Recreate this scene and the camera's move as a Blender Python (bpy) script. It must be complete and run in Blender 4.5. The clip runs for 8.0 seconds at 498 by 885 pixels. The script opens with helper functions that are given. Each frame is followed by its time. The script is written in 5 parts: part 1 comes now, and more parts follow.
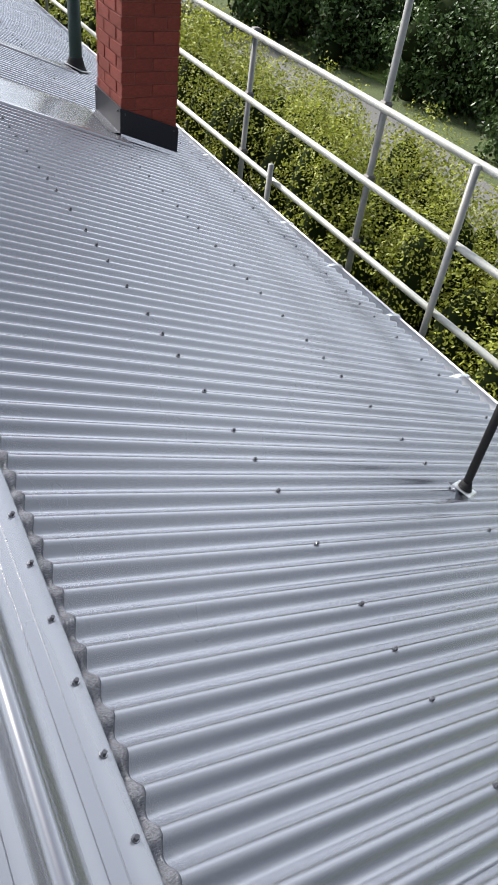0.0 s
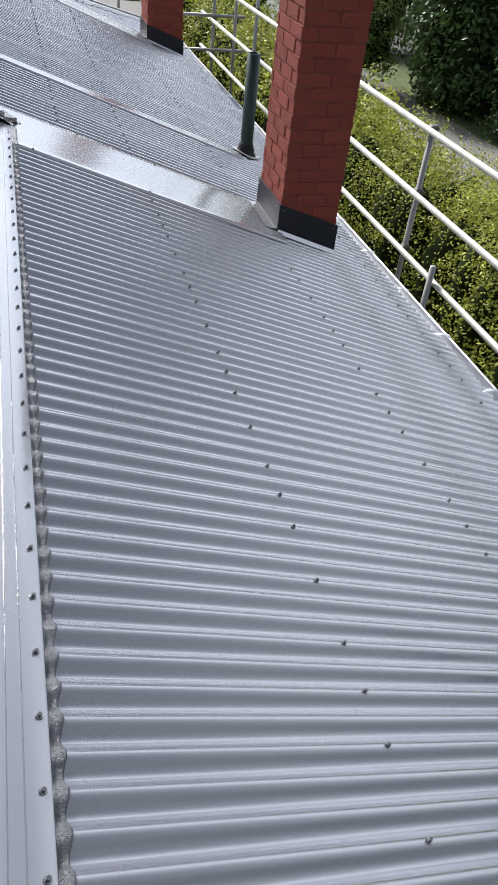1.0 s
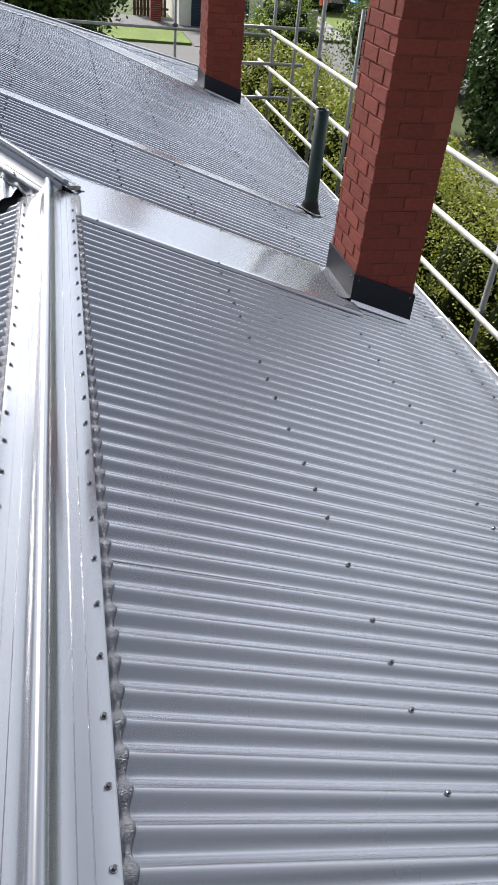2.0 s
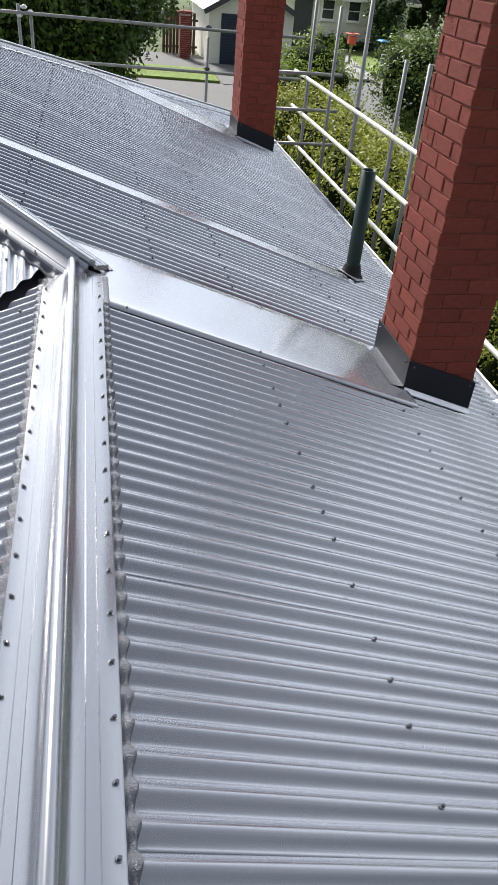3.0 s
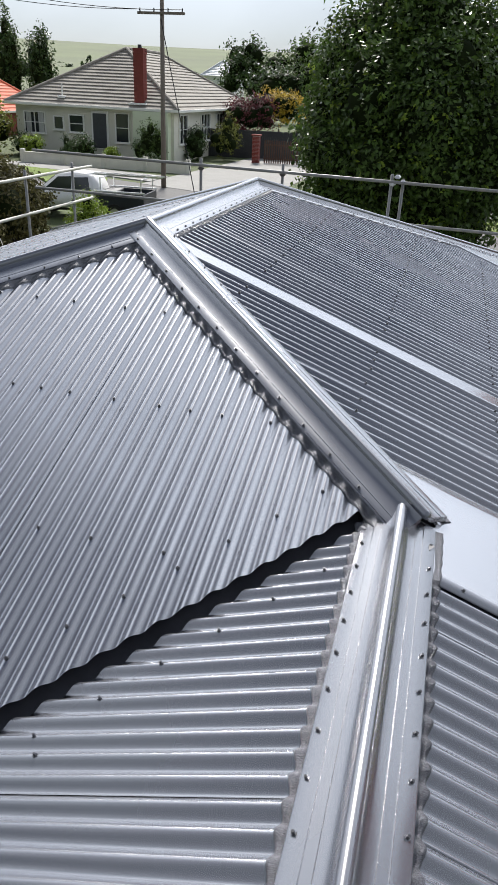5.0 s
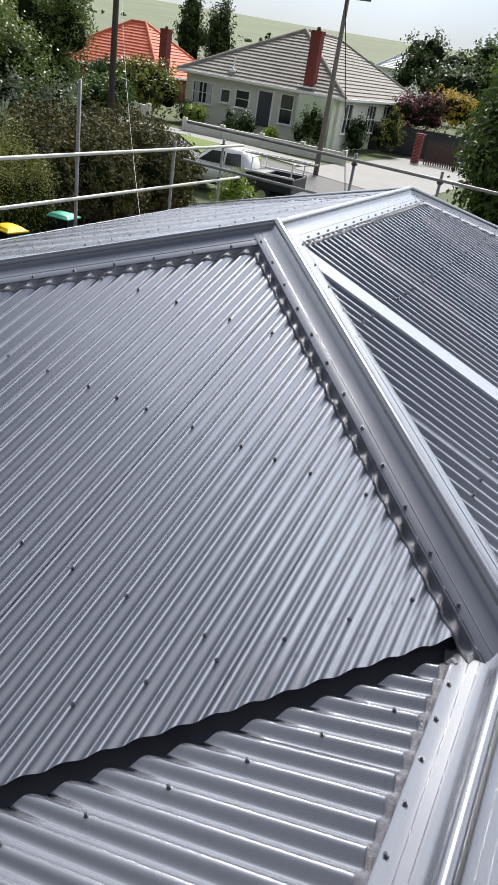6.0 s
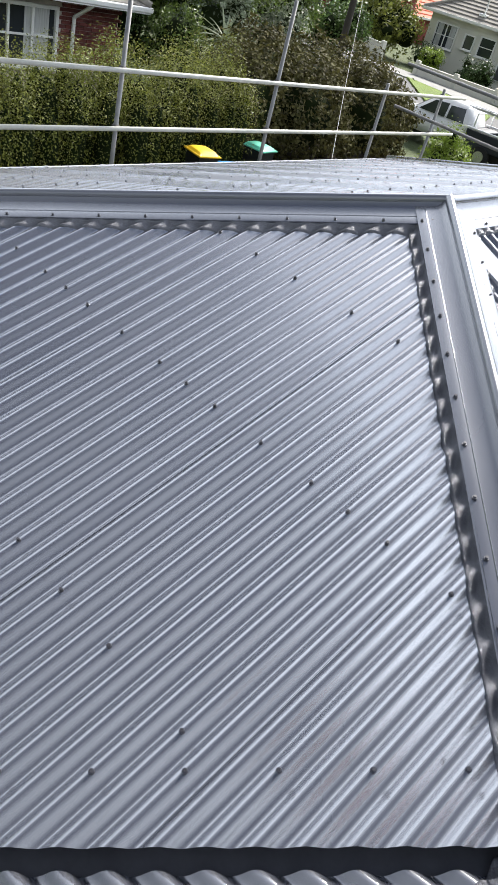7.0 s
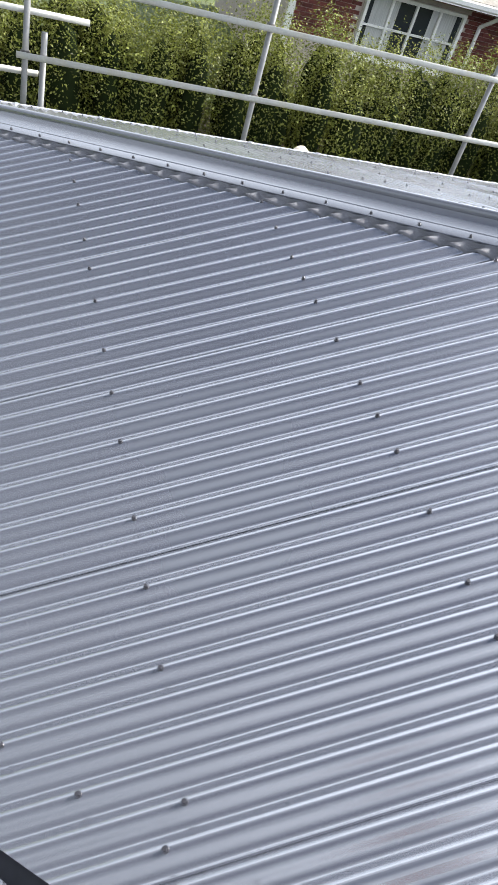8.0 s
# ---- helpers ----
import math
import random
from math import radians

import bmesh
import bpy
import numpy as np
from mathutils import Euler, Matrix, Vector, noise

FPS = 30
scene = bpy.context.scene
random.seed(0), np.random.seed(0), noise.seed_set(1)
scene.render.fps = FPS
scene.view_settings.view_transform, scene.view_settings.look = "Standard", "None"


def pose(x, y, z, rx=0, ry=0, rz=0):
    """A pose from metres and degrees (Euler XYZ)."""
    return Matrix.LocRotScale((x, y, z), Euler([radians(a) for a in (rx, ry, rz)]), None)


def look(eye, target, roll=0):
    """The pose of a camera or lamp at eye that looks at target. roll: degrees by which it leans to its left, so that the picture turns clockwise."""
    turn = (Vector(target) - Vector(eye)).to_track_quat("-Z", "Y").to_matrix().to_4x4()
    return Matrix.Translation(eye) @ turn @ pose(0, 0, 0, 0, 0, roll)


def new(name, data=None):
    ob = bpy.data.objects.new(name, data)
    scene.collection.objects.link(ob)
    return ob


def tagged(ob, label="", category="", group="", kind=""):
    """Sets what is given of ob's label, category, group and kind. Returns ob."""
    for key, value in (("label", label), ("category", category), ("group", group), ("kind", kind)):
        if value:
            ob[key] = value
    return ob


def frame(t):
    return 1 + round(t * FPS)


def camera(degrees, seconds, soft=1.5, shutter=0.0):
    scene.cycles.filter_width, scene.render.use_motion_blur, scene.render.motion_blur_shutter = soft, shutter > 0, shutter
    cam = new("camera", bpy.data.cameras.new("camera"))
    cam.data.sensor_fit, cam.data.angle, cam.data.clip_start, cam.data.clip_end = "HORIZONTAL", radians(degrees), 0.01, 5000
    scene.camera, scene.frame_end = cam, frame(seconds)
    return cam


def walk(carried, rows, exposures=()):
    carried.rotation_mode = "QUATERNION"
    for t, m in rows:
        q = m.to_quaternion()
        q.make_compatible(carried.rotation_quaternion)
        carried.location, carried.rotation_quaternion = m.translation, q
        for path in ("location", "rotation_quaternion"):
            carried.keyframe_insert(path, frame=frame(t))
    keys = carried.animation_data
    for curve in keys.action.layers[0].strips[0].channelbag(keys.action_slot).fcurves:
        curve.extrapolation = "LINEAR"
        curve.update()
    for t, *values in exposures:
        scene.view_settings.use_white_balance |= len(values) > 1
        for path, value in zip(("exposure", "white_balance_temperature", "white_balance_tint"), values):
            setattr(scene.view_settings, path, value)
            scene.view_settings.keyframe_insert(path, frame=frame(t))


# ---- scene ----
cam = camera(38.45, 8.0)
PATH = [
    (0.0, -0.0471, -0.0436, 1.2337, 48.128, -6.667, -28.223),
    (0.5, 0.1331, 0.2048, 1.3053, 48.804, -4.487, -20.713),
    (1.0, 0.2098, 0.4575, 1.3243, 50.875, -5.259, -15.322),
    (1.5, 0.1416, 0.7005, 1.3436, 52.240, -4.694, -12.879),
    (3.0, 0.1352, 1.6690, 1.4077, 54.990, -4.637, -10.482),
    (3.5, 0.0320, 1.9502, 1.4708, 57.087, -4.248, -6.375),
    (4.0, 0.0260, 2.1905, 1.4754, 59.615, -3.836, -0.254),
    (4.5, 0.0702, 2.4389, 1.4739, 62.147, -3.072, 7.620),
    (5.0, -0.0050, 2.7324, 1.4763, 63.589, -2.442, 15.366),
    (6.5, -0.2232, 3.6168, 1.4998, 58.326, -11.462, 35.390),
    (7.0, -0.2867, 3.9932, 1.4640, 54.075, -13.354, 45.480),
    (7.5, -0.2709, 4.2931, 1.4416, 50.235, -14.406, 59.834),
    (8.0, -0.3534, 4.4454, 1.4021, 47.456, -14.575, 75.320),
]
LIGHTER = ((0.0, 1.42), (1.5, 1.3), (3.0, 1.3), (3.5, 1.3), (4.0, 1.15), (4.5, 1.05), (5.0, 0.95), (6.5, 1.22), (7.0, 1.45), (7.5, 1.62), (8.0, 1.88))
walk(cam, [(t, pose(*p)) for t, *p in PATH], LIGHTER)

# ---- light ----
world = bpy.data.worlds.new("overcast_day")
scene.world = world
world.use_nodes = True
wn, wl = world.node_tree.nodes, world.node_tree.links
CLOUD, GLOW_AZ = 17.5, 6.0
SUN_ELEV, SUN_AZ = 43.0, -16.0   # azimuth from +y towards +x
sky = wn.new("ShaderNodeTexSky")
sky.sky_type, sky.sun_disc = "NISHITA", False
sky.sun_elevation, sky.sun_rotation = radians(SUN_ELEV), radians(SUN_AZ)
sky.air_density, sky.dust_density, sky.ozone_density = 1.0, 0.3, 1.0
# thin cloud over the blue, brightest round the veiled sun
tc = wn.new("ShaderNodeTexCoord")
cmap = wn.new("ShaderNodeMapping")
cmap.inputs["Scale"].default_value = (1.6, 1.6, 3.6)
cn = wn.new("ShaderNodeTexNoise")
cn.inputs["Scale"].default_value, cn.inputs["Detail"].default_value = 1.7, 6.0
wl.new(tc.outputs["Generated"], cmap.inputs["Vector"])
wl.new(cmap.outputs["Vector"], cn.inputs["Vector"])
toward = wn.new("ShaderNodeVectorMath")
toward.operation = "DOT_PRODUCT"
toward.inputs[1].default_value = (math.sin(radians(GLOW_AZ)), math.cos(radians(GLOW_AZ)), 0.0)
wl.new(tc.outputs["Generated"], toward.inputs[0])
sunward = wn.new("ShaderNodeMapRange")
sunward.interpolation_type = "SMOOTHSTEP"
sunward.inputs["From Min"].default_value, sunward.inputs["From Max"].default_value = -0.8, 0.6
sunward.inputs["To Min"].default_value, sunward.inputs["To Max"].default_value = 0.30, 1.0
wl.new(toward.outputs["Value"], sunward.inputs["Value"])
# the veil is thickest low over the horizon
sep = wn.new("ShaderNodeSeparateXYZ")
wl.new(tc.outputs["Generated"], sep.inputs["Vector"])
glow = wn.new("ShaderNodeValToRGB")
glow.color_ramp.interpolation = "EASE"
ramp = glow.color_ramp.elements
ramp[0].position, ramp[0].color = 0.0, (0.24, 0.26, 0.29, 1)
ramp[1].position, ramp[1].color = 0.97, (0.09, 0.105, 0.15, 1)
for at, tint in ((0.17, (0.44, 0.47, 0.53, 1)), (0.46, (0.94, 1.0, 1.1, 1)), (0.76, (0.50, 0.54, 0.62, 1))):
    stop = ramp.new(at)
    stop.color = tint
wl.new(sep.outputs["Z"], glow.inputs["Fac"])
puffs = wn.new("ShaderNodeMapRange")
puffs.inputs["From Min"].default_value, puffs.inputs["From Max"].default_value = 0.3, 0.7
puffs.inputs["To Min"].default_value, puffs.inputs["To Max"].default_value = CLOUD * 0.8, CLOUD * 1.15
wl.new(cn.outputs["Fac"], puffs.inputs["Value"])
cloud_light = wn.new("ShaderNodeVectorMath")
cloud_light.operation = "SCALE"
wl.new(glow.outputs["Color"], cloud_light.inputs[0])
both = wn.new("ShaderNodeMath")
both.operation = "MULTIPLY"
wl.new(puffs.outputs["Result"], both.inputs[0])
wl.new(sunward.outputs["Result"], both.inputs[1])
wl.new(both.outputs[0], cloud_light.inputs["Scale"])
cmix = wn.new("ShaderNodeMixRGB")
cmix.inputs["Fac"].default_value = 0.82
wl.new(sky.outputs["Color"], cmix.inputs["Color1"])
wl.new(cloud_light.outputs["Vector"], cmix.inputs["Color2"])
bg = wn["Background"]
bg.inputs["Strength"].default_value = 0.06
wl.new(cmix.outputs["Color"], bg.inputs["Color"])

sun_data = bpy.data.lights.new("sun", "SUN")
sun_data.energy, sun_data.angle, sun_data.color = 3.2, radians(12), (1.0, 0.955, 0.90)
sun = new("sun", sun_data)
sd = Vector((math.sin(radians(SUN_AZ)) * math.cos(radians(SUN_ELEV)), math.cos(radians(SUN_AZ)) * math.cos(radians(SUN_ELEV)), math.sin(radians(SUN_ELEV))))
sun.matrix_world = look(sd * 60, (0, 0, 0))


# ---- materials ----
def material(name, color, rough=0.6, metal=0.0, vary=0.15, scale=6.0, bump=0.0, bump_scale=60.0, fine=0.08, spec=0.5, island=0.0, random_ob=0.0, stretch=(1, 1, 1), rough_vary=0.08, coat=0.0, trans=0.0, dirt=None, dirt_amount=0.0, dirt_scale=2.0, gloss=0.0, gloss_rough=0.2):
    """A principled surface with large and fine variation of its colour, varying gloss and fine relief."""
    m = bpy.data.materials.new(name)
    m.use_nodes = True
    n, l = m.node_tree.nodes, m.node_tree.links
    b = n["Principled BSDF"]
    b.inputs["Metallic"].default_value = metal
    b.inputs["Specular IOR Level"].default_value = spec
    b.inputs["Coat Weight"].default_value = coat
    b.inputs["Coat Roughness"].default_value = 0.17
    b.inputs["Coat IOR"].default_value = 1.65
    co = n.new("ShaderNodeTexCoord")
    mp = n.new("ShaderNodeMapping")
    mp.inputs["Scale"].default_value = stretch
    l.new(co.outputs["Object"], mp.inputs["Vector"])
    big = n.new("ShaderNodeTexNoise")
    big.inputs["Scale"].default_value, big.inputs["Detail"].default_value = scale, 5.0
    l.new(mp.outputs["Vector"], big.inputs["Vector"])
    small = n.new("ShaderNodeTexNoise")
    small.inputs["Scale"].default_value, small.inputs["Detail"].default_value = bump_scale, 4.0
    l.new(mp.outputs["Vector"], small.inputs["Vector"])

    def add(a, c):
        s = n.new("ShaderNodeMath")
        s.operation = "ADD"
        l.new(a, s.inputs[0])
        if isinstance(c, (int, float)):
            s.inputs[1].default_value = c
        else:
            l.new(c, s.inputs[1])
        return s.outputs[0]

    def scaled(a, lo, hi):
        r = n.new("ShaderNodeMapRange")
        r.inputs["To Min"].default_value, r.inputs["To Max"].default_value = lo, hi
        l.new(a, r.inputs["Value"])
        return r.outputs["Result"]

    val = add(scaled(big.outputs["Fac"], 1 - 2 * vary, 1 + 2 * vary), scaled(small.outputs["Fac"], -2 * fine, 2 * fine))
    if island:
        geo = n.new("ShaderNodeNewGeometry")
        val = add(val, scaled(geo.outputs["Random Per Island"], -island, island))
    if random_ob:
        oi = n.new("ShaderNodeObjectInfo")
        val = add(val, scaled(oi.outputs["Random"], -random_ob, random_ob))
    mul = n.new("ShaderNodeMixRGB")
    mul.blend_type = "MULTIPLY"
    mul.inputs["Fac"].default_value = 1.0
    mul.inputs["Color1"].default_value = (*color, 1)
    l.new(val, mul.inputs["Color2"])
    out = mul.outputs["Color"]
    if dirt is not None:
        dn = n.new("ShaderNodeTexNoise")
        dn.inputs["Scale"].default_value, dn.inputs["Detail"].default_value = dirt_scale, 8.0
        l.new(co.outputs["Object"], dn.inputs["Vector"])
        dr = n.new("ShaderNodeMapRange")
        dr.inputs["From Min"].default_value, dr.inputs["From Max"].default_value = 0.5, 0.72
        dr.inputs["To Max"].default_value = dirt_amount
        l.new(dn.outputs["Fac"], dr.inputs["Value"])
        dm = n.new("ShaderNodeMixRGB")
        dm.inputs["Color2"].default_value = (*dirt, 1)
        l.new(dr.outputs["Result"], dm.inputs["Fac"])
        l.new(out, dm.inputs["Color1"])
        out = dm.outputs["Color"]
    l.new(out, b.inputs["Base Color"])
    l.new(scaled(big.outputs["Fac"], max(0.02, rough - rough_vary), rough + rough_vary), b.inputs["Roughness"])
    if bump:
        bp = n.new("ShaderNodeBump")
        bp.inputs["Strength"].default_value, bp.inputs["Distance"].default_value = 1.0, bump
        l.new(small.outputs["Fac"], bp.inputs["Height"])
        l.new(bp.outputs["Normal"], b.inputs["Normal"])
    if gloss:
        gl = n.new("ShaderNodeBsdfGlossy")
        gl.inputs["Color"].default_value = (0.96, 0.97, 1.0, 1)
        l.new(scaled(big.outputs["Fac"], max(0.02, gloss_rough - 0.05), gloss_rough + 0.05), gl.inputs["Roughness"])
        if bump:
            l.new(bp.outputs["Normal"], gl.inputs["Normal"])
        fr = n.new("ShaderNodeFresnel")
        fr.inputs["IOR"].default_value = 1.5
        fm = n.new("ShaderNodeMath")
        fm.operation, fm.use_clamp = "MULTIPLY_ADD", True
        l.new(fr.outputs["Fac"], fm.inputs[0])
        fm.inputs[1].default_value, fm.inputs[2].default_value = gloss, 0.03
        fx = n.new("ShaderNodeMath")
        fx.operation = "MINIMUM"
        fx.inputs[1].default_value = 0.42
        l.new(fm.outputs[0], fx.inputs[0])
        gm = n.new("ShaderNodeMixShader")
        l.new(fx.outputs[0], gm.inputs["Fac"])
        l.new(b.outputs["BSDF"], gm.inputs[1])
        l.new(gl.outputs["BSDF"], gm.inputs[2])
        l.new(gm.outputs["Shader"], n["Material Output"].inputs["Surface"])
    if trans:
        tb = n.new("ShaderNodeBsdfTranslucent")
        l.new(out, tb.inputs["Color"])
        mx = n.new("ShaderNodeMixShader")
        mx.inputs["Fac"].default_value = trans
        l.new(b.outputs["BSDF"], mx.inputs[1])
        l.new(tb.outputs["BSDF"], mx.inputs[2])
        l.new(mx.outputs["Shader"], n["Material Output"].inputs["Surface"])
    return m


ROOF = (0.060, 0.064, 0.080)
M_sheet = material("painted_corrugated_steel", ROOF, 0.27, 0.0, 0.05, 1.3, 0.0003, 9.0, 0.03, 0.3, random_ob=0.03, rough_vary=0.04, gloss=3.9, gloss_rough=0.25)
M_cap = material("painted_folded_steel", (0.072, 0.077, 0.095), 0.24, 0.0, 0.05, 2.0, 0.0004, 7.0, 0.03, 0.75, rough_vary=0.04, gloss=2.4, gloss_rough=0.25)
M_flat = material("painted_flat_steel", (0.16, 0.166, 0.19), 0.20, 0.0, 0.05, 1.5, 0.0006, 4.0, 0.03, 0.75, rough_vary=0.04, gloss=3.4, gloss_rough=0.18)
M_mesh = material("pleated_soft_edging", (0.15, 0.153, 0.172), 0.36, 0.55, 0.2, 20, 0.006, 420.0, 0.7, stretch=(0.45, 1.0, 1.0))
M_mesh_dark = material("dark_pleated_soft_edging", (0.15, 0.153, 0.17), 0.45, 0.1, 0.2, 20, 0.004, 360.0, 0.6)
M_screw = material("screw_steel", (0.24, 0.24, 0.26), 0.25, 0.9, 0.1, 30)
M_washer = material("screw_washer", (0.05, 0.05, 0.058), 0.4, 0.3, 0.1, 30)
M_valley = material("valley_steel", (0.05, 0.051, 0.06), 0.5, 0.2)
M_brick = material("red_chimney_brick", (0.185, 0.040, 0.028), 0.88, 0, 0.22, 7, 0.003, 110, 0.24, 0.25, random_ob=0.13, dirt=(0.055, 0.02, 0.018), dirt_amount=0.6, dirt_scale=14)
M_mortar = material("red_mortar", (0.165, 0.050, 0.036), 0.95, 0, 0.25, 12, 0.003, 150, 0.3)
M_dark = material("charcoal_flashing", (0.016, 0.017, 0.023), 0.66, 0.0, 0.1, 3, 0.0012, 8, spec=0.18)
M_flue = material("dark_green_pipe", (0.007, 0.021, 0.017), 0.4, 0.0, 0.2, 10, spec=0.3)
M_rubber = material("black_rubber_boot", (0.012, 0.012, 0.013), 0.65, spec=0.2)
M_alu = material("bare_aluminium", (0.72, 0.73, 0.75), 0.3, 0.9, 0.1, 20)
M_galv = material("galvanised_scaffold_tube", (0.20, 0.203, 0.20), 0.5, 0.4, 0.15, 9, 0.0008, 60, 0.1, dirt=(0.30, 0.28, 0.25), dirt_amount=0.6, dirt_scale=5)
M_white_tube = material("pale_scaffold_rail", (0.42, 0.425, 0.39), 0.5, 0.25, 0.12, 5, 0.0008, 60, 0.1, dirt=(0.42, 0.38, 0.28), dirt_amount=0.5, dirt_scale=4)
M_coupler = material("scaffold_coupler_steel", (0.09, 0.085, 0.08), 0.6, 0.5, 0.2, 30)
M_gutter = material("pale_gutter", (0.62, 0.63, 0.66), 0.35, 0.15, 0.08, 4)
M_fascia = material("white_fascia", (0.72, 0.72, 0.70), 0.5, 0, 0.06, 3)
M_plaster = material("cream_house_wall", (0.72, 0.70, 0.62), 0.85, 0, 0.07, 2, 0.002, 50)
M_soil = material("grass", (0.085, 0.11, 0.04), 0.95, 0, 0.3, 1.5, 0.03, 40, 0.25)
M_road = material("worn_asphalt", (0.13, 0.128, 0.125), 0.9, 0, 0.12, 0.5, 0.004, 60, 0.15)
M_concrete = material("pale_concrete", (0.27, 0.265, 0.25), 0.9, 0, 0.12, 0.8, 0.003, 60, 0.12)
M_lawn = material("bright_lawn", (0.15, 0.21, 0.04), 0.95, 0, 0.2, 0.8, 0.03, 50, 0.3)
M_tile = material("brown_grey_roof_tile", (0.25, 0.23, 0.20), 0.85, 0, 0.25, 1.2, 0.006, 12, 0.25)
M_tile_dark = material("dark_roof_tile", (0.075, 0.07, 0.068), 0.8, 0, 0.2, 1.2, 0.006, 12, 0.2)
M_tile_orange = material("orange_roof_tile", (0.62, 0.15, 0.075), 0.8, 0, 0.12, 1.2, 0.005, 12, 0.2)
M_white = material("white_paint", (0.78, 0.78, 0.75), 0.5, 0, 0.05, 2, 0.001, 40)
M_board = material("cream_weatherboard", (0.80, 0.78, 0.69), 0.6, 0, 0.05, 1, 0.001, 40)
M_stucco = material("pale_green_grey_stucco", (0.64, 0.63, 0.55), 0.9, 0, 0.06, 1, 0.003, 60)
M_green_wall = material("pale_green_stucco", (0.58, 0.64, 0.48), 0.9, 0, 0.06, 1, 0.003, 60)
M_glass = material("dark_window_glass", (0.03, 0.035, 0.04), 0.06, 0, 0.1, 1, 0, 10, 0.02, 0.9)
M_curtain = material("pale_curtain", (0.45, 0.46, 0.45), 0.9, 0, 0.2, 8, 0.004, 20, 0.1, 0.3, stretch=(1, 6, 0.3))
M_navy = material("navy_roller_door", (0.018, 0.03, 0.055), 0.45, 0.1, 0.08, 3)
M_garage_roof = material("pale_metal_roof", (0.66, 0.68, 0.70), 0.4, 0.2, 0.06, 2)
M_barge = material("dark_barge_board", (0.05, 0.055, 0.06), 0.6)
M_maroon_brick = material("maroon_brick", (0.13, 0.035, 0.03), 0.85, 0, 0.2, 6, 0.002, 100, 0.2, random_ob=0.3)
M_pale_mortar = material("pale_mortar", (0.46, 0.40, 0.36), 0.95, 0, 0.15, 8, 0.002, 90)
M_far_brick = material("red_brick_far", (0.2, 0.045, 0.036), 0.9, 0, 0.2, 5, 0.004, 30, 0.25)
M_charcoal = material("charcoal_fence", (0.03, 0.032, 0.036), 0.7, 0, 0.15, 3, 0.002, 30)
M_wood = material("weathered_pole_wood", (0.20, 0.17, 0.145), 0.9, 0, 0.2, 4, 0.004, 60, 0.2, stretch=(1, 1, 0.08))
M_pole = material("dark_tarred_pole_wood", (0.05, 0.045, 0.04), 0.9, 0, 0.25, 4, 0.004, 60, 0.25, stretch=(1, 1, 0.08))
M_dark_wood = material("dark_brown_picket", (0.09, 0.05, 0.035), 0.85, 0, 0.2, 4, 0.002, 50, 0.2)
M_bark = material("tree_bark", (0.10, 0.08, 0.06), 0.95, 0, 0.3, 6, 0.01, 40, 0.3)
M_car = material("white_car_paint", (0.80, 0.80, 0.80), 0.25, 0, 0.02, 2, 0, 10, 0.01, 0.6, coat=0.5)
M_tray = material("dark_navy_tray", (0.02, 0.025, 0.035), 0.4, 0, 0.1, 3)
M_tyre = material("tyre_rubber", (0.02, 0.02, 0.02), 0.9)
M_yellow = material("yellow_bin_lid", (0.85, 0.55, 0.01), 0.45, 0, 0.05, 4)
M_blue = material("blue_crate_plastic", (0.03, 0.28, 0.62), 0.45, 0, 0.05, 4)
M_mint = material("mint_green_bin_lid", (0.12, 0.55, 0.38), 0.5, 0, 0.05, 4)
M_bin = material("black_bin_plastic", (0.012, 0.013, 0.014), 0.5, 0, 0.1, 4)
M_red = material("red_painted_wood", (0.55, 0.09, 0.05), 0.6)
M_hill = material("hill_pasture", (0.125, 0.15, 0.075), 0.95, 0, 0.25, 0.02, 0, 1, 0.1)
M_cloth = material("pale_sack_cloth", (0.62, 0.56, 0.48), 0.9, 0, 0.2, 8, 0.008, 20, 0.2)


def leaf_material(name, color, shine=0.4, spread=0.35, trans=0.22):
    return material(name, color, shine, 0, 0.18, 0.7, 0, 20, 0.15, 0.22, island=spread, trans=trans)


L_hedge = leaf_material("yellow_green_leaves", (0.245, 0.27, 0.04), 0.45, 0.55, 0.35)
L_tall = leaf_material("olive_hedge_leaves", (0.165, 0.185, 0.036), 0.5, 0.6, 0.3)
L_dark = leaf_material("dark_green_leaves", (0.052, 0.092, 0.026), 0.38, 0.5, 0.2)
L_broad = leaf_material("broad_green_leaves", (0.068, 0.115, 0.026), 0.35, 0.55, 0.25)
L_garden = leaf_material("mid_green_garden_leaves", (0.11, 0.16, 0.035), 0.4, 0.5, 0.3)
L_grey = leaf_material("grey_green_leaves", (0.19, 0.23, 0.15), 0.5, 0.4, 0.2)
L_palm = leaf_material("pale_palm_blades", (0.34, 0.39, 0.27), 0.45, 0.2, 0.2)
L_russet = leaf_material("russet_shrub_leaves", (0.085, 0.08, 0.028), 0.8, 0.5, 0.2)
L_red = leaf_material("dark_red_leaves", (0.10, 0.025, 0.03), 0.45, 0.4, 0.2)
L_gold = leaf_material("golden_leaves", (0.42, 0.30, 0.03), 0.5, 0.4, 0.3)
L_fresh = leaf_material("fresh_green_leaves", (0.19, 0.27, 0.035), 0.4, 0.4, 0.3)
L_flower = leaf_material("white_blossom", (0.75, 0.75, 0.70), 0.6, 0.1, 0.2)
# near-black green: the shade inside plants and woods, put into the colour
M_inner_shade = material("inner_shade_dark_green", (0.014, 0.021, 0.007), 0.95, 0, 0.3, 3, spec=0.05)
M_mulch = material("dark_bark_mulch", (0.028, 0.022, 0.016), 0.95, 0, 0.3, 3, 0.02, 40, 0.3, spec=0.1)


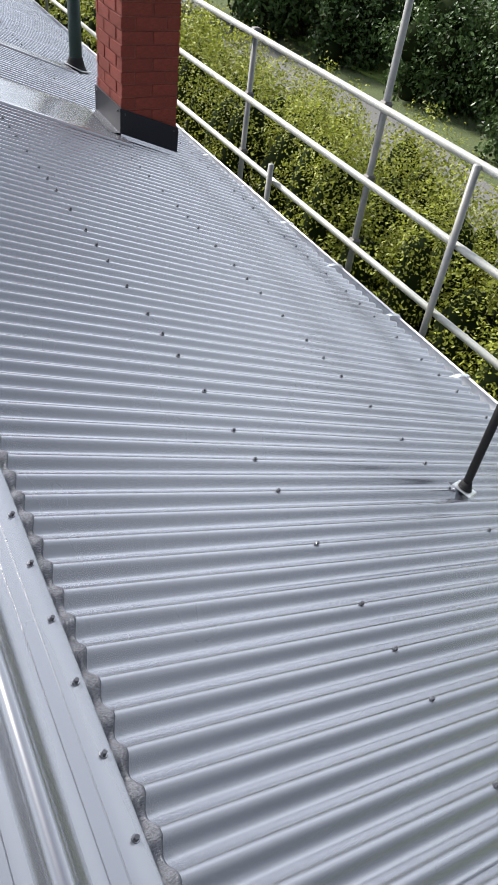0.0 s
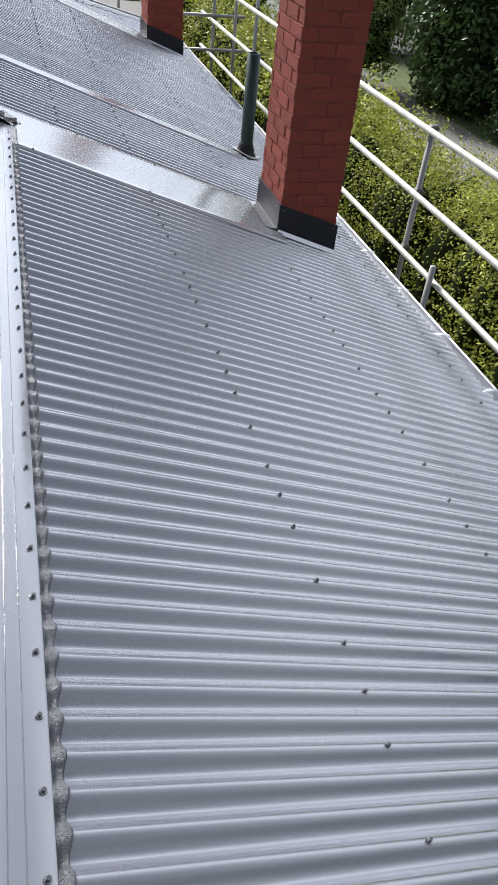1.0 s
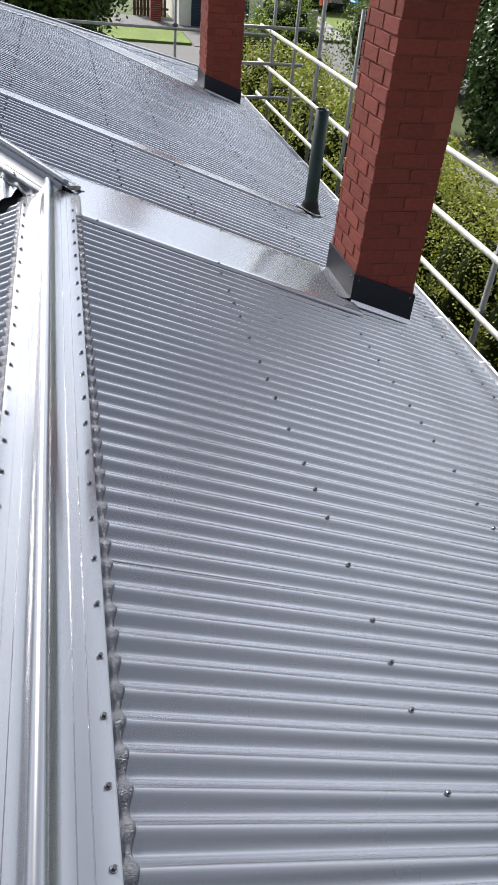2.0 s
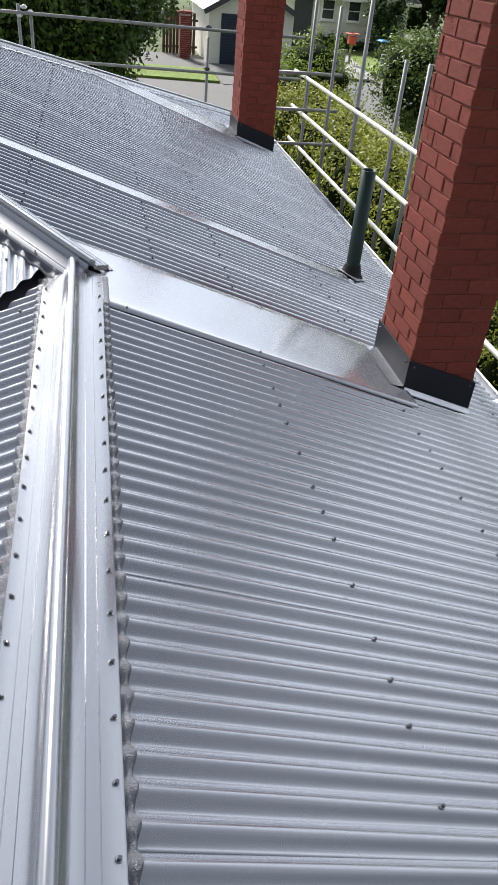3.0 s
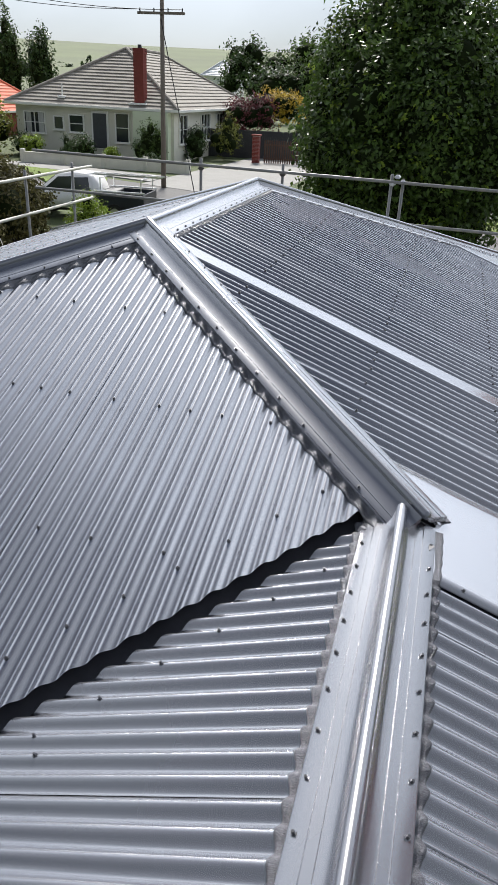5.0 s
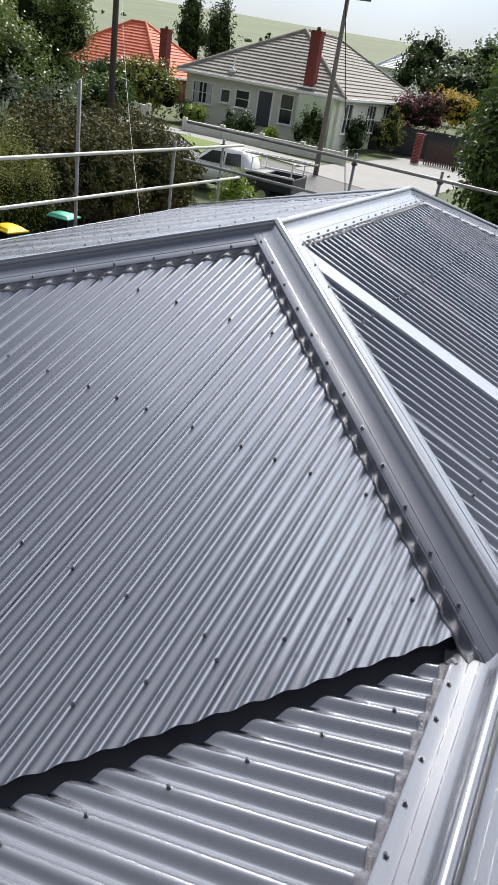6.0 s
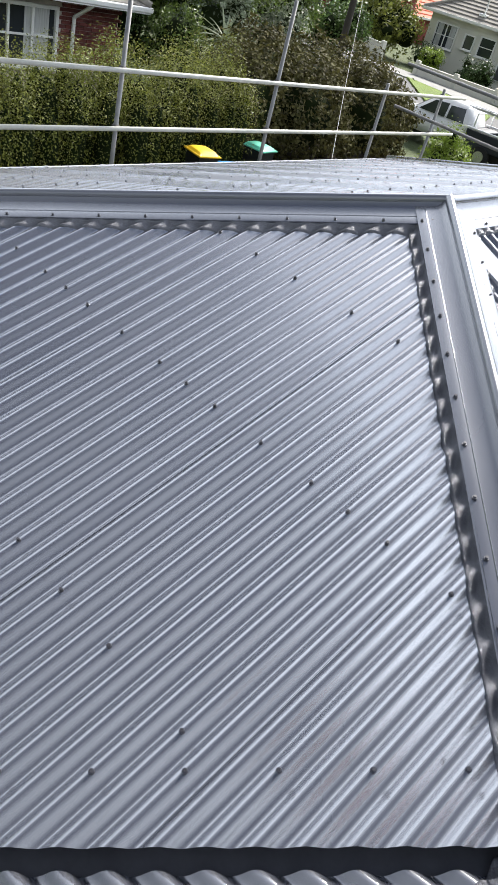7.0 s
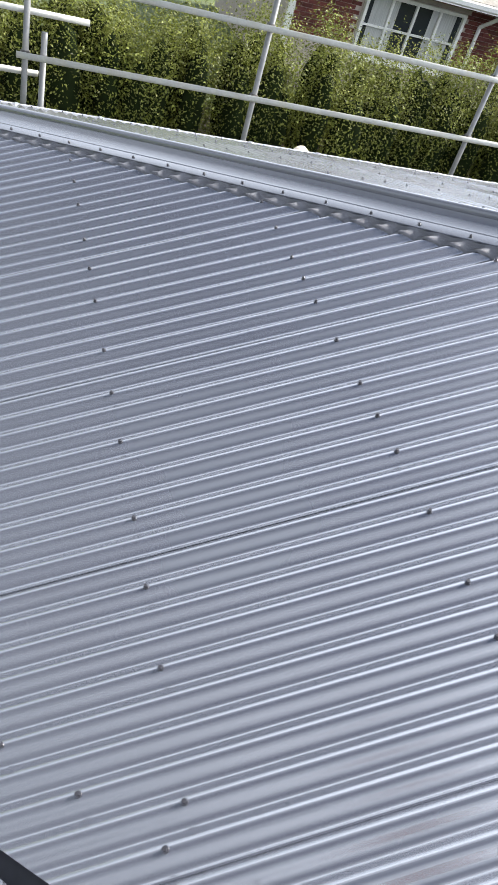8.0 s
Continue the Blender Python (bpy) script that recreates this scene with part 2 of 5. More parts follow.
# ---- making meshes ----
def linked(name, me, material_, parent=None, label=""):
    ob = new(name, me)
    if material_ is not None:
        me.materials.append(material_)
    if parent is not None:
        ob.parent = parent
    if label:
        ob["label"] = label
    return ob


def part(name, bm, material_, parent=None, label="", smooth=False):
    me = bpy.data.meshes.new(name)
    bm.to_mesh(me)
    bm.free()
    if smooth:
        me.polygons.foreach_set("use_smooth", [True] * len(me.polygons))
    return linked(name, me, material_, parent, label)


def grid(name, rows_, material_, parent=None, label="", smooth=True, closed=False):
    """A sheet through rows of points, all rows of one length."""
    n, k = len(rows_), len(rows_[0])
    verts = [tuple(p) for r in rows_ for p in r]
    faces = [(i * k + j, i * k + (j + 1) % k, (i + 1) * k + (j + 1) % k, (i + 1) * k + j) for i in range(n - 1) for j in range(k if closed else k - 1)]
    me = bpy.data.meshes.new(name)
    me.from_pydata(verts, [], faces)
    if smooth:
        me.polygons.foreach_set("use_smooth", [True] * len(me.polygons))
    me.update()
    return linked(name, me, material_, parent, label)


def box(bm, c, s, m=None, bevel=0.0):
    mt = Matrix.Translation(c) @ Matrix.Diagonal((*s, 1))
    r = bmesh.ops.create_cube(bm, size=1, matrix=(m @ mt) if m is not None else mt)
    if bevel:
        ed = list({e for v_ in r["verts"] for e in v_.link_edges})
        bmesh.ops.bevel(bm, geom=ed, offset=bevel, segments=1, affect="EDGES")
    return bm


def a_box(c, s, m=None, bevel=0.0):
    return box(bmesh.new(), c, s, m, bevel)


def tube(bm, a, b, r, r2=None, seg=12, caps=True):
    a, b = Vector(a), Vector(b)
    d = b - a
    m = Matrix.Translation((a + b) / 2) @ d.to_track_quat("Z", "Y").to_matrix().to_4x4()
    bmesh.ops.create_cone(bm, cap_ends=caps, segments=seg, radius1=r, radius2=r if r2 is None else r2, depth=d.length, matrix=m)
    return bm


def a_tube(a, b, r, r2=None, seg=12, caps=True):
    return tube(bmesh.new(), a, b, r, r2, seg, caps)


def empty(name, at_, label, category, group="", kind="", turn=0.0):
    ob = new(name)
    ob.matrix_world = pose(*at_, 0, 0, turn)
    return tagged(ob, label, category, group, kind)


# ---- the roof's plan ----
TP = 0.3701                      # rise per metre, about 20 degrees
RIB, AMP = 0.0762, 0.0108        # corrugations
YJ, S_, L2 = 5.2103, 1.8068, 2.6977
YK = YJ + S_                     # near end of the high ridge
YK2 = YK + L2                    # far end
EAVE = 2.75                      # the long eave
HALF = EAVE + S_                 # half the main roof's width
YFAR = YK2 + HALF                # far eave
XLEFT = -S_ - HALF               # left eave
TD = 0.325                       # the west slope is a little flatter
SD = TD / TP                     # so its hips run off the diagonal
ZW = S_ * TP - TD * HALF         # height of the west eave
YC = YK - HALF                   # eave of the near hip end
YN = -1.4                        # near end of the low ridge
ZE = -EAVE * TP                  # eave height
GZ = -3.2                        # ground


def z_a(x, y):
    return -TP * x


def z_b(x, y):
    return TP * x


def z_c(x, y):
    return TP * (y - YJ)


def z_d(x, y):
    return S_ * TP + TD * (x + S_)


def z_e(x, y):
    return TP * (S_ + YK2 - y)


def z_n(x, y):
    return TP * (y - YN)


class Face:
    """One slope: its height, the way its ribs run ('x' or 'y'), a crest's place, and its outward normal."""

    def __init__(self, zf, run, crest, n):
        self.zf, self.run, self.crest, self.n = zf, run, crest, Vector(n).normalized()

    def corr(self, x, y):
        s = y if self.run == "x" else x
        return AMP * (math.cos(2 * math.pi * (s - self.crest) / RIB) - 1)

    def point(self, x, y, h=0.0):
        return Vector((x, y, self.zf(x, y))) + self.n * h


CREST_A, CREST_C = 1.9573, -1.1598
FA = Face(z_a, "x", CREST_A, (TP, 0, 1))
FB = Face(z_b, "x", CREST_A + 0.02, (-TP, 0, 1))
FC = Face(z_c, "y", CREST_C, (0, -TP, 1))
FD = Face(z_d, "x", CREST_A + 0.01, (-TD, 0, 1))
FE = Face(z_e, "y", CREST_C, (0, TP, 1))
FN = Face(z_n, "y", CREST_C, (0, -TP, 1))


def sheets(roof, face, s0, s1, span, first, seed, steps=8, near_edge=False, lap=lambda s: 0.0042):
    """Corrugated sheets ten ribs wide, side by side from s0 to s1 across the ribs; span(s) gives both ends along the ribs."""
    rnd = random.Random(seed)
    k = math.floor((s0 - first) / (10 * RIB))
    while first + 10 * RIB * k < s1:
        a, b = first + 10 * RIB * k, first + 10 * RIB * (k + 1) + 0.85 * RIB
        lift, tilt = rnd.uniform(0.0006, 0.0022), rnd.uniform(-0.0012, 0.0012)
        wob = rnd.uniform(0, 6)
        count = int(round((b - a) / RIB * steps))
        cols = []
        for i in range(count + 1):
            s = a + (b - a) * i / count
            if s < s0 or s > s1:
                continue
            lo, hi = span(s)
            if hi - lo < 0.004:
                continue
            col = []
            edge = lap(a) * max(0.0, (9 - i if near_edge else i - count + 9) / 9.0)
            for j in range(5):
                q = lo + (hi - lo) * j / 4
                x, y = (q, s) if face.run == "x" else (s, q)
                h = face.corr(x, y) + lift + tilt * (i / count - 0.5) + edge + 0.0012 * math.sin(wob + 1.7 * q + 2.3 * s)
                col.append(face.point(x, y, h))
            cols.append(col)
        if len(cols) > 2:
            # the free edge of the lap turns down
            if near_edge:
                cols.insert(0, [p - face.n * 0.005 for p in cols[0]])
            else:
                cols.append([p - face.n * 0.005 for p in cols[-1]])
            grid("roofing_sheet", cols, M_sheet, roof)
        k += 1


def screw_mesh():
    bm = bmesh.new()
    bmesh.ops.create_cone(bm, cap_ends=True, segments=10, radius1=0.0085, radius2=0.0075, depth=0.003, matrix=Matrix.Translation((0, 0, 0.0015)))
    w = len(bm.faces)
    bmesh.ops.create_cone(bm, cap_ends=True, segments=6, radius1=0.0052, radius2=0.0048, depth=0.0065, matrix=Matrix.Translation((0, 0, 0.0062)))
    me = bpy.data.meshes.new("screw")
    bm.faces.ensure_lookup_table()
    for i, f_ in enumerate(bm.faces):
        f_.material_index = 0 if i < w else 1
    bm.to_mesh(me)
    bm.free()
    me.materials.append(M_washer)
    me.materials.append(M_screw)
    return me


SCREW = screw_mesh()
screw_rnd = random.Random(5)


def screw(p, n, parent):
    ob = new("screw", SCREW)
    q = Vector(n).to_track_quat("Z", "Y").to_matrix().to_4x4() @ pose(0, 0, 0, screw_rnd.uniform(-5, 5), screw_rnd.uniform(-5, 5), screw_rnd.uniform(0, 60))
    ob.matrix_world = Matrix.Translation(p) @ q
    ob.parent = parent
    return ob


def roof_thing(name, label):
    return tagged(new(name), label, "roof", "slopes of the house roof", "structure")


def span_a(y):
    if y < YN:
        return YN - y, EAVE + 0.02
    if y < YJ:
        return 0.03, EAVE + 0.02
    if y < YK:
        return YJ - y + 0.03, EAVE + 0.02
    if y < YK2:
        return -S_ + 0.03, EAVE + 0.02
    return -S_ + y - YK2 + 0.03, EAVE + 0.02


def span_b(y):
    lo = -EAVE
    if y > YC:
        lo = max(lo, y - YJ - 0.105)
    return lo, (-0.03 if y > YN else y - YN)


def span_c(x):
    lo = YC
    if x > -EAVE:
        lo = max(lo, YJ + x + 0.148)
    hi = (YJ - x - 0.03) if x > -S_ else (YK + SD * (S_ + x) - 0.03)
    return lo, hi


def span_d(y):
    if y < YK:
        return XLEFT, -S_ - (YK - y) / SD - 0.03
    if y < YK2:
        return XLEFT, -S_ - 0.03
    return XLEFT, -S_ - (y - YK2) / SD - 0.03


def span_e(x):
    return YK2 + abs(x + S_) * (SD if x < -S_ else 1.0) + 0.02, YFAR


def span_n(x):
    return YN - EAVE, YN - abs(x)


roof_a = roof_thing("roof_slope_east", "long grey corrugated steel slope falling to the scaffold-lined gutter")
roof_b = roof_thing("roof_slope_wing", "grey corrugated steel slope of the lower wing beside the valley")
roof_c = roof_thing("roof_slope_hip", "triangular grey corrugated steel hip end above the valley")
roof_d = roof_thing("roof_slope_west", "grey corrugated steel slope behind the hip cap")
roof_e = roof_thing("roof_slope_far", "far hip end of grey corrugated steel")
roof_n = roof_thing("roof_slope_near", "near hip end of the wing in grey corrugated steel")
LAP = CREST_A - 4.6 * RIB
sheets(roof_a, FA, YN - EAVE, YFAR, span_a, LAP, 1, 12, True, lambda s: 0.0015 if s < 5.5 else 0.010)
sheets(roof_b, FB, YN - EAVE, YJ - 0.06, span_b, LAP + 0.02, 2, 12, False, lambda s: 0.0015)
sheets(roof_c, FC, XLEFT, -0.02, span_c, CREST_C + 4.85 * RIB, 3, 12)
sheets(roof_d, FD, YC, YFAR, span_d, LAP, 4, 4)
sheets(roof_e, FE, XLEFT, EAVE, span_e, LAP, 5, 4)
sheets(roof_n, FN, -EAVE, EAVE, span_n, LAP, 6, 4)

# screws: four to every sheet of ten ribs, in rows over the purlins
PATTERN_A, PATTERN_C = (0, 3, 6, 8), (0, 2, 4, 7)


def in_flashing(x, y):
    return (4.86 < y < 5.72 and x < 2.5) or (6.86 < y < 7.12 and x < 2.3) or (11.3 < y < 12.4 and x < 2.6)


for x_row in (-1.10, -0.285, 0.44, 0.93, 1.755, 2.578):
    for n in range(-170, 70):
        y = CREST_A - RIB * n
        lo, hi = span_a(y)
        if n % 10 in PATTERN_A and lo + 0.2 < x_row < hi and YN < y < YFAR and not in_flashing(x_row, y):
            if x_row == 0.44 and y < 5.5:
                continue
            screw(FA.point(x_row, y, 0.002), FA.n, roof_a)
for y_row in (3.35, 4.10, 4.847, 5.575, 6.232):
    for n in range(-70, 20):
        x = CREST_C + RIB * n
        lo, hi = span_c(x)
        if n % 10 in (PATTERN_C if y_row == 5.575 else (0, 4, 7)) and lo + 0.12 < y_row < hi - 0.14:
            screw(FC.point(x, y_row, 0.002), FC.n, roof_c)
for i in range(14):
    x = -0.32 - 0.158 * i
    n = round((x - CREST_C) / RIB)
    x = CREST_C + RIB * n
    screw(FC.point(x, YJ + x + 0.365, 0.002), FC.n, roof_c)
    y = 4.87 - 0.153 * i
    y = FB.crest + RIB * round((y - FB.crest) / RIB)
    if i < 12:
        screw(FB.point(y - YJ + 0.10, y, 0.002), FB.n, roof_b)
for x_row in (-0.95, -1.75, -2.55):
    for n in range(-30, 60):
        y = FB.crest - RIB * n
        lo, hi = span_b(y)
        if n % 10 in PATTERN_A and lo + 0.25 < x_row < hi:
            screw(FB.point(x_row, y, 0.002), FB.n, roof_b)
for x_row in (-2.6, -3.35, -4.1, -4.85, -5.6, -6.2):
    for n in range(-170, 20):
        y = FD.crest - RIB * n
        lo, hi = span_d(y)
        if n % 10 in PATTERN_A and lo < x_row < hi - 0.2:
            screw(FD.point(x_row, y, 0.002), FD.n, roof_d)


# ---- folded caps over ridges and hips ----
def cap(name, label, p0, p1, fl, fr, lift=0.0, half=0.148, roll=0.021, step=0.1524, start=0.05, shift=(0.0, 0.0), edging=(True, True), edge=0.032, crease=False):
    """A rolled cap from p0 to p1 with flanges on the slopes fl (to the left of the way) and fr."""
    p0, p1 = Vector(p0), Vector(p1)
    u = (p1 - p0).normalized()
    length = (p1 - p0).length
    thing = tagged(new(name), label, "ridge cap", "folded caps of the roof", "structure")
    wl_ = (fl.n.cross(u)).normalized()
    wr_ = (u.cross(fr.n)).normalized()
    if wl_.z > 0:
        wl_ = -wl_
    if wr_.z > 0:
        wr_ = -wr_
    nb = (fl.n + fr.n).normalized()
    wb = u.cross(nb).normalized()
    if wb.dot(wr_) < 0:
        wb = -wb
    prof = []
    flange = ((half, -0.006), (half, 0.0045), (half - 0.004, 0.006), (0.098, 0.006), (0.096, 0.0085), (0.094, 0.0065)) + (((0.066, 0.0070), (0.0645, 0.0090), (0.063, 0.0072)) if crease else ()) + ((0.040, 0.0078), (0.026, 0.013))
    for s, h in flange:
        prof.append(wl_ * s + fl.n * (h + lift))
    for i in range(11):
        th = radians(-115 + 23 * i)
        prof.append(nb * (0.030 + lift + roll * math.cos(th)) + wb * (roll * math.sin(th)))
    for s, h in reversed(flange):
        prof.append(wr_ * s + fr.n * (h + lift))
    count = max(2, int(length / 0.25))
    rows_ = []
    wav = random.Random(len(name) + int(length * 100))
    for i in range(count + 1):
        c = p0 + u * (length * i / count)
        jig = nb * wav.uniform(-0.0008, 0.0008)
        rows_.append([c + q + jig for q in prof])
    if lift > 0.012:
        rows_.insert(0, [p - nb * (lift + 0.008) - u * 0.002 for p in rows_[0]])
    shell = grid("cap_shell", rows_, M_cap, thing)
    shell.data.set_sharp_from_angle(angle=radians(38))
    for c in (p0, p1):
        bm_ = bmesh.new()
        bmesh.ops.create_icosphere(bm_, subdivisions=2, radius=roll, matrix=Matrix.Translation(c + nb * (0.030 + lift)))
        part("roll_end", bm_, M_cap, thing, "", True)
    for side, (f_, w) in enumerate(((fl, wl_), (fr, wr_))):
        if edging[side]:
            k = max(4, int(length / (RIB / 9)))
            rows_ = []
            for i in range(k + 1):
                c = p0 + u * (length * i / k)
                row = []
                for s, mix, up in ((half - 0.006, 0.0, 0.003), (half + 0.003, 0.4, 0.003), (half + 0.008, 0.8, 0.0035), (half + edge * 0.45, 1.0, 0.0030), (half + edge * 0.8, 1.0, 0.0065), (half + edge, 1.0, 0.0025), (half + edge + 0.001, 1.0, -0.004)):
                    bow = f_.corr((c + w * s).x, (c + w * s).y) / AMP + 1
                    q = c + w * (s + (0.004 * noise.noise(c * 9) + (0.005 if edge > 0.04 else 0.002) * bow if s > half + 0.02 else 0))
                    x, y = q.x, q.y
                    row.append(Vector((x, y, f_.zf(x, y))) + f_.n * ((0.004 if f_ is FA and 4.88 < y < 5.61 else f_.corr(x, y)) * mix + up + (0.0025 * bow if edge > 0.04 and s > half + 0.02 else 0) + 0.0035 * mix + lift * (1 - mix)))
                rows_.append(row)
            grid("soft_edging", rows_, M_mesh_dark if edge > 0.04 else M_mesh, thing, "dark pleated edging pressed into the corrugations")
        d = start + shift[side]
        while d < length - 0.04:
            c = p0 + u * d + w * (half - 0.018)
            screw(Vector((c.x, c.y, f_.zf(c.x, c.y))) + f_.n * (0.0055 + lift), f_.n, thing)
            d += step
    return thing


J_ = Vector((0, YJ, 0))
K_ = Vector((-S_, YK, S_ * TP))
K2_ = Vector((-S_, YK2, S_ * TP))
cap("ridge_cap_low", "pale grey rolled steel cap along the low ridge", (0, YN, 0), (0, YJ - 0.006, 0), FB, FA, 0.004, start=0.081, step=0.1524, shift=(-0.066, 0.0), crease=True)
cap("hip_cap_front", "grey rolled steel cap down the front hip", (0.085, YJ - 0.015, -0.012), K_, FC, FA, 0.018, half=0.138, start=0.26, step=0.2105, edge=0.040)
cap("hip_cap_west", "grey rolled steel cap down the west hip", (-S_ - 4.5, YK - 4.5 * SD, S_ * TP - 4.5 * TD), K_, FD, FC, 0.010, start=0.2, step=0.2105, edge=0.044)
cap("ridge_cap_high", "grey rolled steel cap along the short high ridge", K_, K2_, FD, FA, 0.002, step=0.1524)
cap("hip_cap_far", "grey rolled steel cap down the far hip", (EAVE, YFAR, ZE), K2_, FA, FE, 0.0, step=0.2105)
cap("hip_cap_back", "grey rolled steel cap down the hidden back hip", K2_, (XLEFT, YK2 + SD * HALF, ZW), FE, FD, 0.0, step=0.2105)

# small folded tab where the valley runs out under the caps
tab = tagged(new("flashing_tab"), "small folded steel tab at the head of the valley", "flashing", "", "structure")
rows_ = []
for d, h in ((0.0, 0.022), (0.018, 0.024), (0.03, 0.008), (0.036, -0.012)):
    rows_.append([Vector((-0.125 - d * 0.7 + w * 0.7, YJ - 0.075 - d * 0.7 - w * 0.7, -0.16 * TP + h + 0.004 * math.sin(40 * w))) for w in (-0.014, -0.005, 0.005, 0.014)])
grid("fold", rows_, M_mesh_dark, tab, smooth=False)

# valley tray under the two cut edges
vt = tagged(new("valley_tray"), "dark folded steel valley tray between two roof slopes", "valley", "", "structure")
rows_ = []
for d in (0.0, 3.2):
    c = J_ + Vector((-d, -d, -d * TP)) - Vector((0, 0, 0.045))
    out = Vector((1, -1, 0)).normalized()
    rows_.append([c + out * 0.2 + Vector((0, 0, 0.02)), c + out * 0.07 - Vector((0, 0, 0.01)), c - Vector((0, 0, 0.03)), c - out * 0.07 - Vector((0, 0, 0.01)), c - out * 0.2 + Vector((0, 0, 0.02))])
grid("tray", rows_, M_valley, vt, smooth=False)


# ---- flat flashings on the long slope ----
def flat_strip(name, label, y0, y1, x0f, x1, lift=0.006):
    thing = tagged(new(name), label, "flashing", "", "structure")
    rows_ = []
    n = 14
    for i in range(n + 1):
        row = []
        for j in range(13):
            y = y0 + (y1 - y0) * i / n
            lo = x0f(y)
            x = lo + (x1 - lo) * j / 12
            h = lift + 0.0025 * noise.noise(Vector((x * 1.6, y * 2.2, 3))) + (0.002 if 0 < i < n else 0)
            row.append(FA.point(x, y, h))
        rows_.append(row)
    rows_.insert(0, [p - FA.n * 0.012 for p in rows_[0]])
    rows_.append([p - FA.n * 0.012 for p in rows_[-1]])
    grid("sheet", rows_, M_flat, thing)
    return thing


tray1 = flat_strip("chimney_back_flashing", "wide smooth grey flashing from the ridge to the chimney", 4.885, 5.60, lambda y: 0.12 if y < YJ else YJ - y + 0.17, 1.90)
tray2 = flat_strip("flue_flashing", "narrow smooth grey flashing running up from the flue pipe", 6.90, 7.065, lambda y: YJ - y + 0.17, 2.12)
tray3 = flat_strip("far_chimney_flashing", "smooth grey flashing from the far hip to the far chimney", 11.45, 12.10, lambda y: y - YK2 - S_ + 0.15, 2.03)
for x in (0.25, 0.935):
    screw(FA.point(x, 4.905, 0.009), FA.n, tray1)
for x in (0.55, 1.08):
    screw(FA.point(x, 5.575, 0.009), FA.n, tray1)


# ---- chimneys ----
def brick_mesh():
    bm = a_box((0, 0, 0), (1, 1, 1))
    bmesh.ops.bevel(bm, geom=list(bm.edges), offset=0.03, segments=1, affect="EDGES")
    me = bpy.data.meshes.new("brick")
    bm.to_mesh(me)
    bm.free()
    me.materials.append(M_brick)
    return me


BRICK = brick_mesh()


def chimney(label, x0, x1, y0, y1, top, seed):
    zb = z_a(x1, 0) - 0.25
    thing = empty("chimney", ((x0 + x1) / 2, (y0 + y1) / 2, zb), label, "chimney", "chimneys of the roof")
    inv = thing.matrix_world.inverted()
    rnd = random.Random(seed)

    def mine(ob):
        ob.matrix_parent_inverse = inv
        return ob

    mine(part("core", a_box(((x0 + x1) / 2, (y0 + y1) / 2, (zb + top) / 2), (x1 - x0 - 0.016, y1 - y0 - 0.016, top - zb - 0.01)), M_mortar, thing, "recessed red mortar"))
    zc, course = zb, 0
    while zc < top - 0.05:
        for axis, lo, hi, fixed, out in (("x", x0, x1, y0, -1), ("x", x0, x1, y1, 1), ("y", y0, y1, x0, -1), ("y", y0, y1, x1, 1)):
            s = lo if (course % 2 == 0) == (axis == "x") else lo + 0.105
            cuts = [s]
            while s < hi - 0.03:
                s = min(s + 0.235, hi)
                cuts.append(s)
            end = hi if (course % 2 == 0) == (axis == "x") else hi - 0.105
            cuts = [min(c, end) for c in cuts]
            for a, b in zip(cuts, cuts[1:]):
                if b - a < 0.03:
                    continue
                ob = new("brick", BRICK)
                depth = 0.102
                c = (a + b) / 2
                along = b - a - 0.009
                push = rnd.uniform(-0.001, 0.0015)
                f0 = fixed - out * (depth / 2 - push)
                tw = rnd.uniform(-0.25, 0.25)
                if axis == "x":
                    m = pose(c, f0, zc + 0.038, 0, tw, 0) @ Matrix.Diagonal((along, depth, 0.0765, 1))
                else:
                    m = pose(f0, c, zc + 0.038, tw, 0, 0) @ Matrix.Diagonal((depth, along, 0.0765, 1))
                ob.matrix_world = m
                ob.parent = thing
                mine(ob)
        zc += 0.0855
        course += 1
    # step of charcoal flashing round the foot
    rows_lo, rows_hi = [], []
    for x, y in ((x0, y0), (x1, y0), (x1, y1), (x0, y1)):
        ox = -0.012 if x == x0 else 0.012
        oy = -0.012 if y == y0 else 0.012
        rows_lo.append(Vector((x + ox, y + oy, z_a(x, 0) - 0.03)))
        rows_hi.append(Vector((x + ox, y + oy, z_a(x, 0) + 0.20)))
    for i, nm in ((0, "front_apron"), (3, "side_apron"), (1, "outer_apron"), (2, "back_apron")):
        a, b = i, (i + 1) % 4
        bm = bmesh.new()
        k = 8
        lo_ = [bm.verts.new(rows_lo[a].lerp(rows_lo[b], j / k)) for j in range(k + 1)]
        hi_ = [bm.verts.new(rows_hi[a].lerp(rows_hi[b], j / k)) for j in range(k + 1)]
        for j in range(k):
            bm.faces.new((lo_[j], lo_[j + 1], hi_[j + 1], hi_[j]))
        inward = (Vector(((x0 + x1) / 2, (y0 + y1) / 2, 0)) - (rows_lo[a] + rows_lo[b]) / 2)
        inward.z = 0
        inward = inward.normalized() * 0.011
        back = [bm.verts.new(v_.co + inward) for v_ in hi_]
        for j in range(k):
            bm.faces.new((hi_[j], hi_[j + 1], back[j + 1], back[j]))
        mine(part(nm, bm, M_dark, thing, "charcoal folded steel"))
        for t_ in (0.08, 0.92):
            p = rows_hi[a].lerp(rows_hi[b], t_) - Vector((0, 0, 0.03)) - inward * 0.1
            sc = screw(p, -inward, thing)
            mine(sc)
    # feet of the apron lying on the slope
    rows_ = []
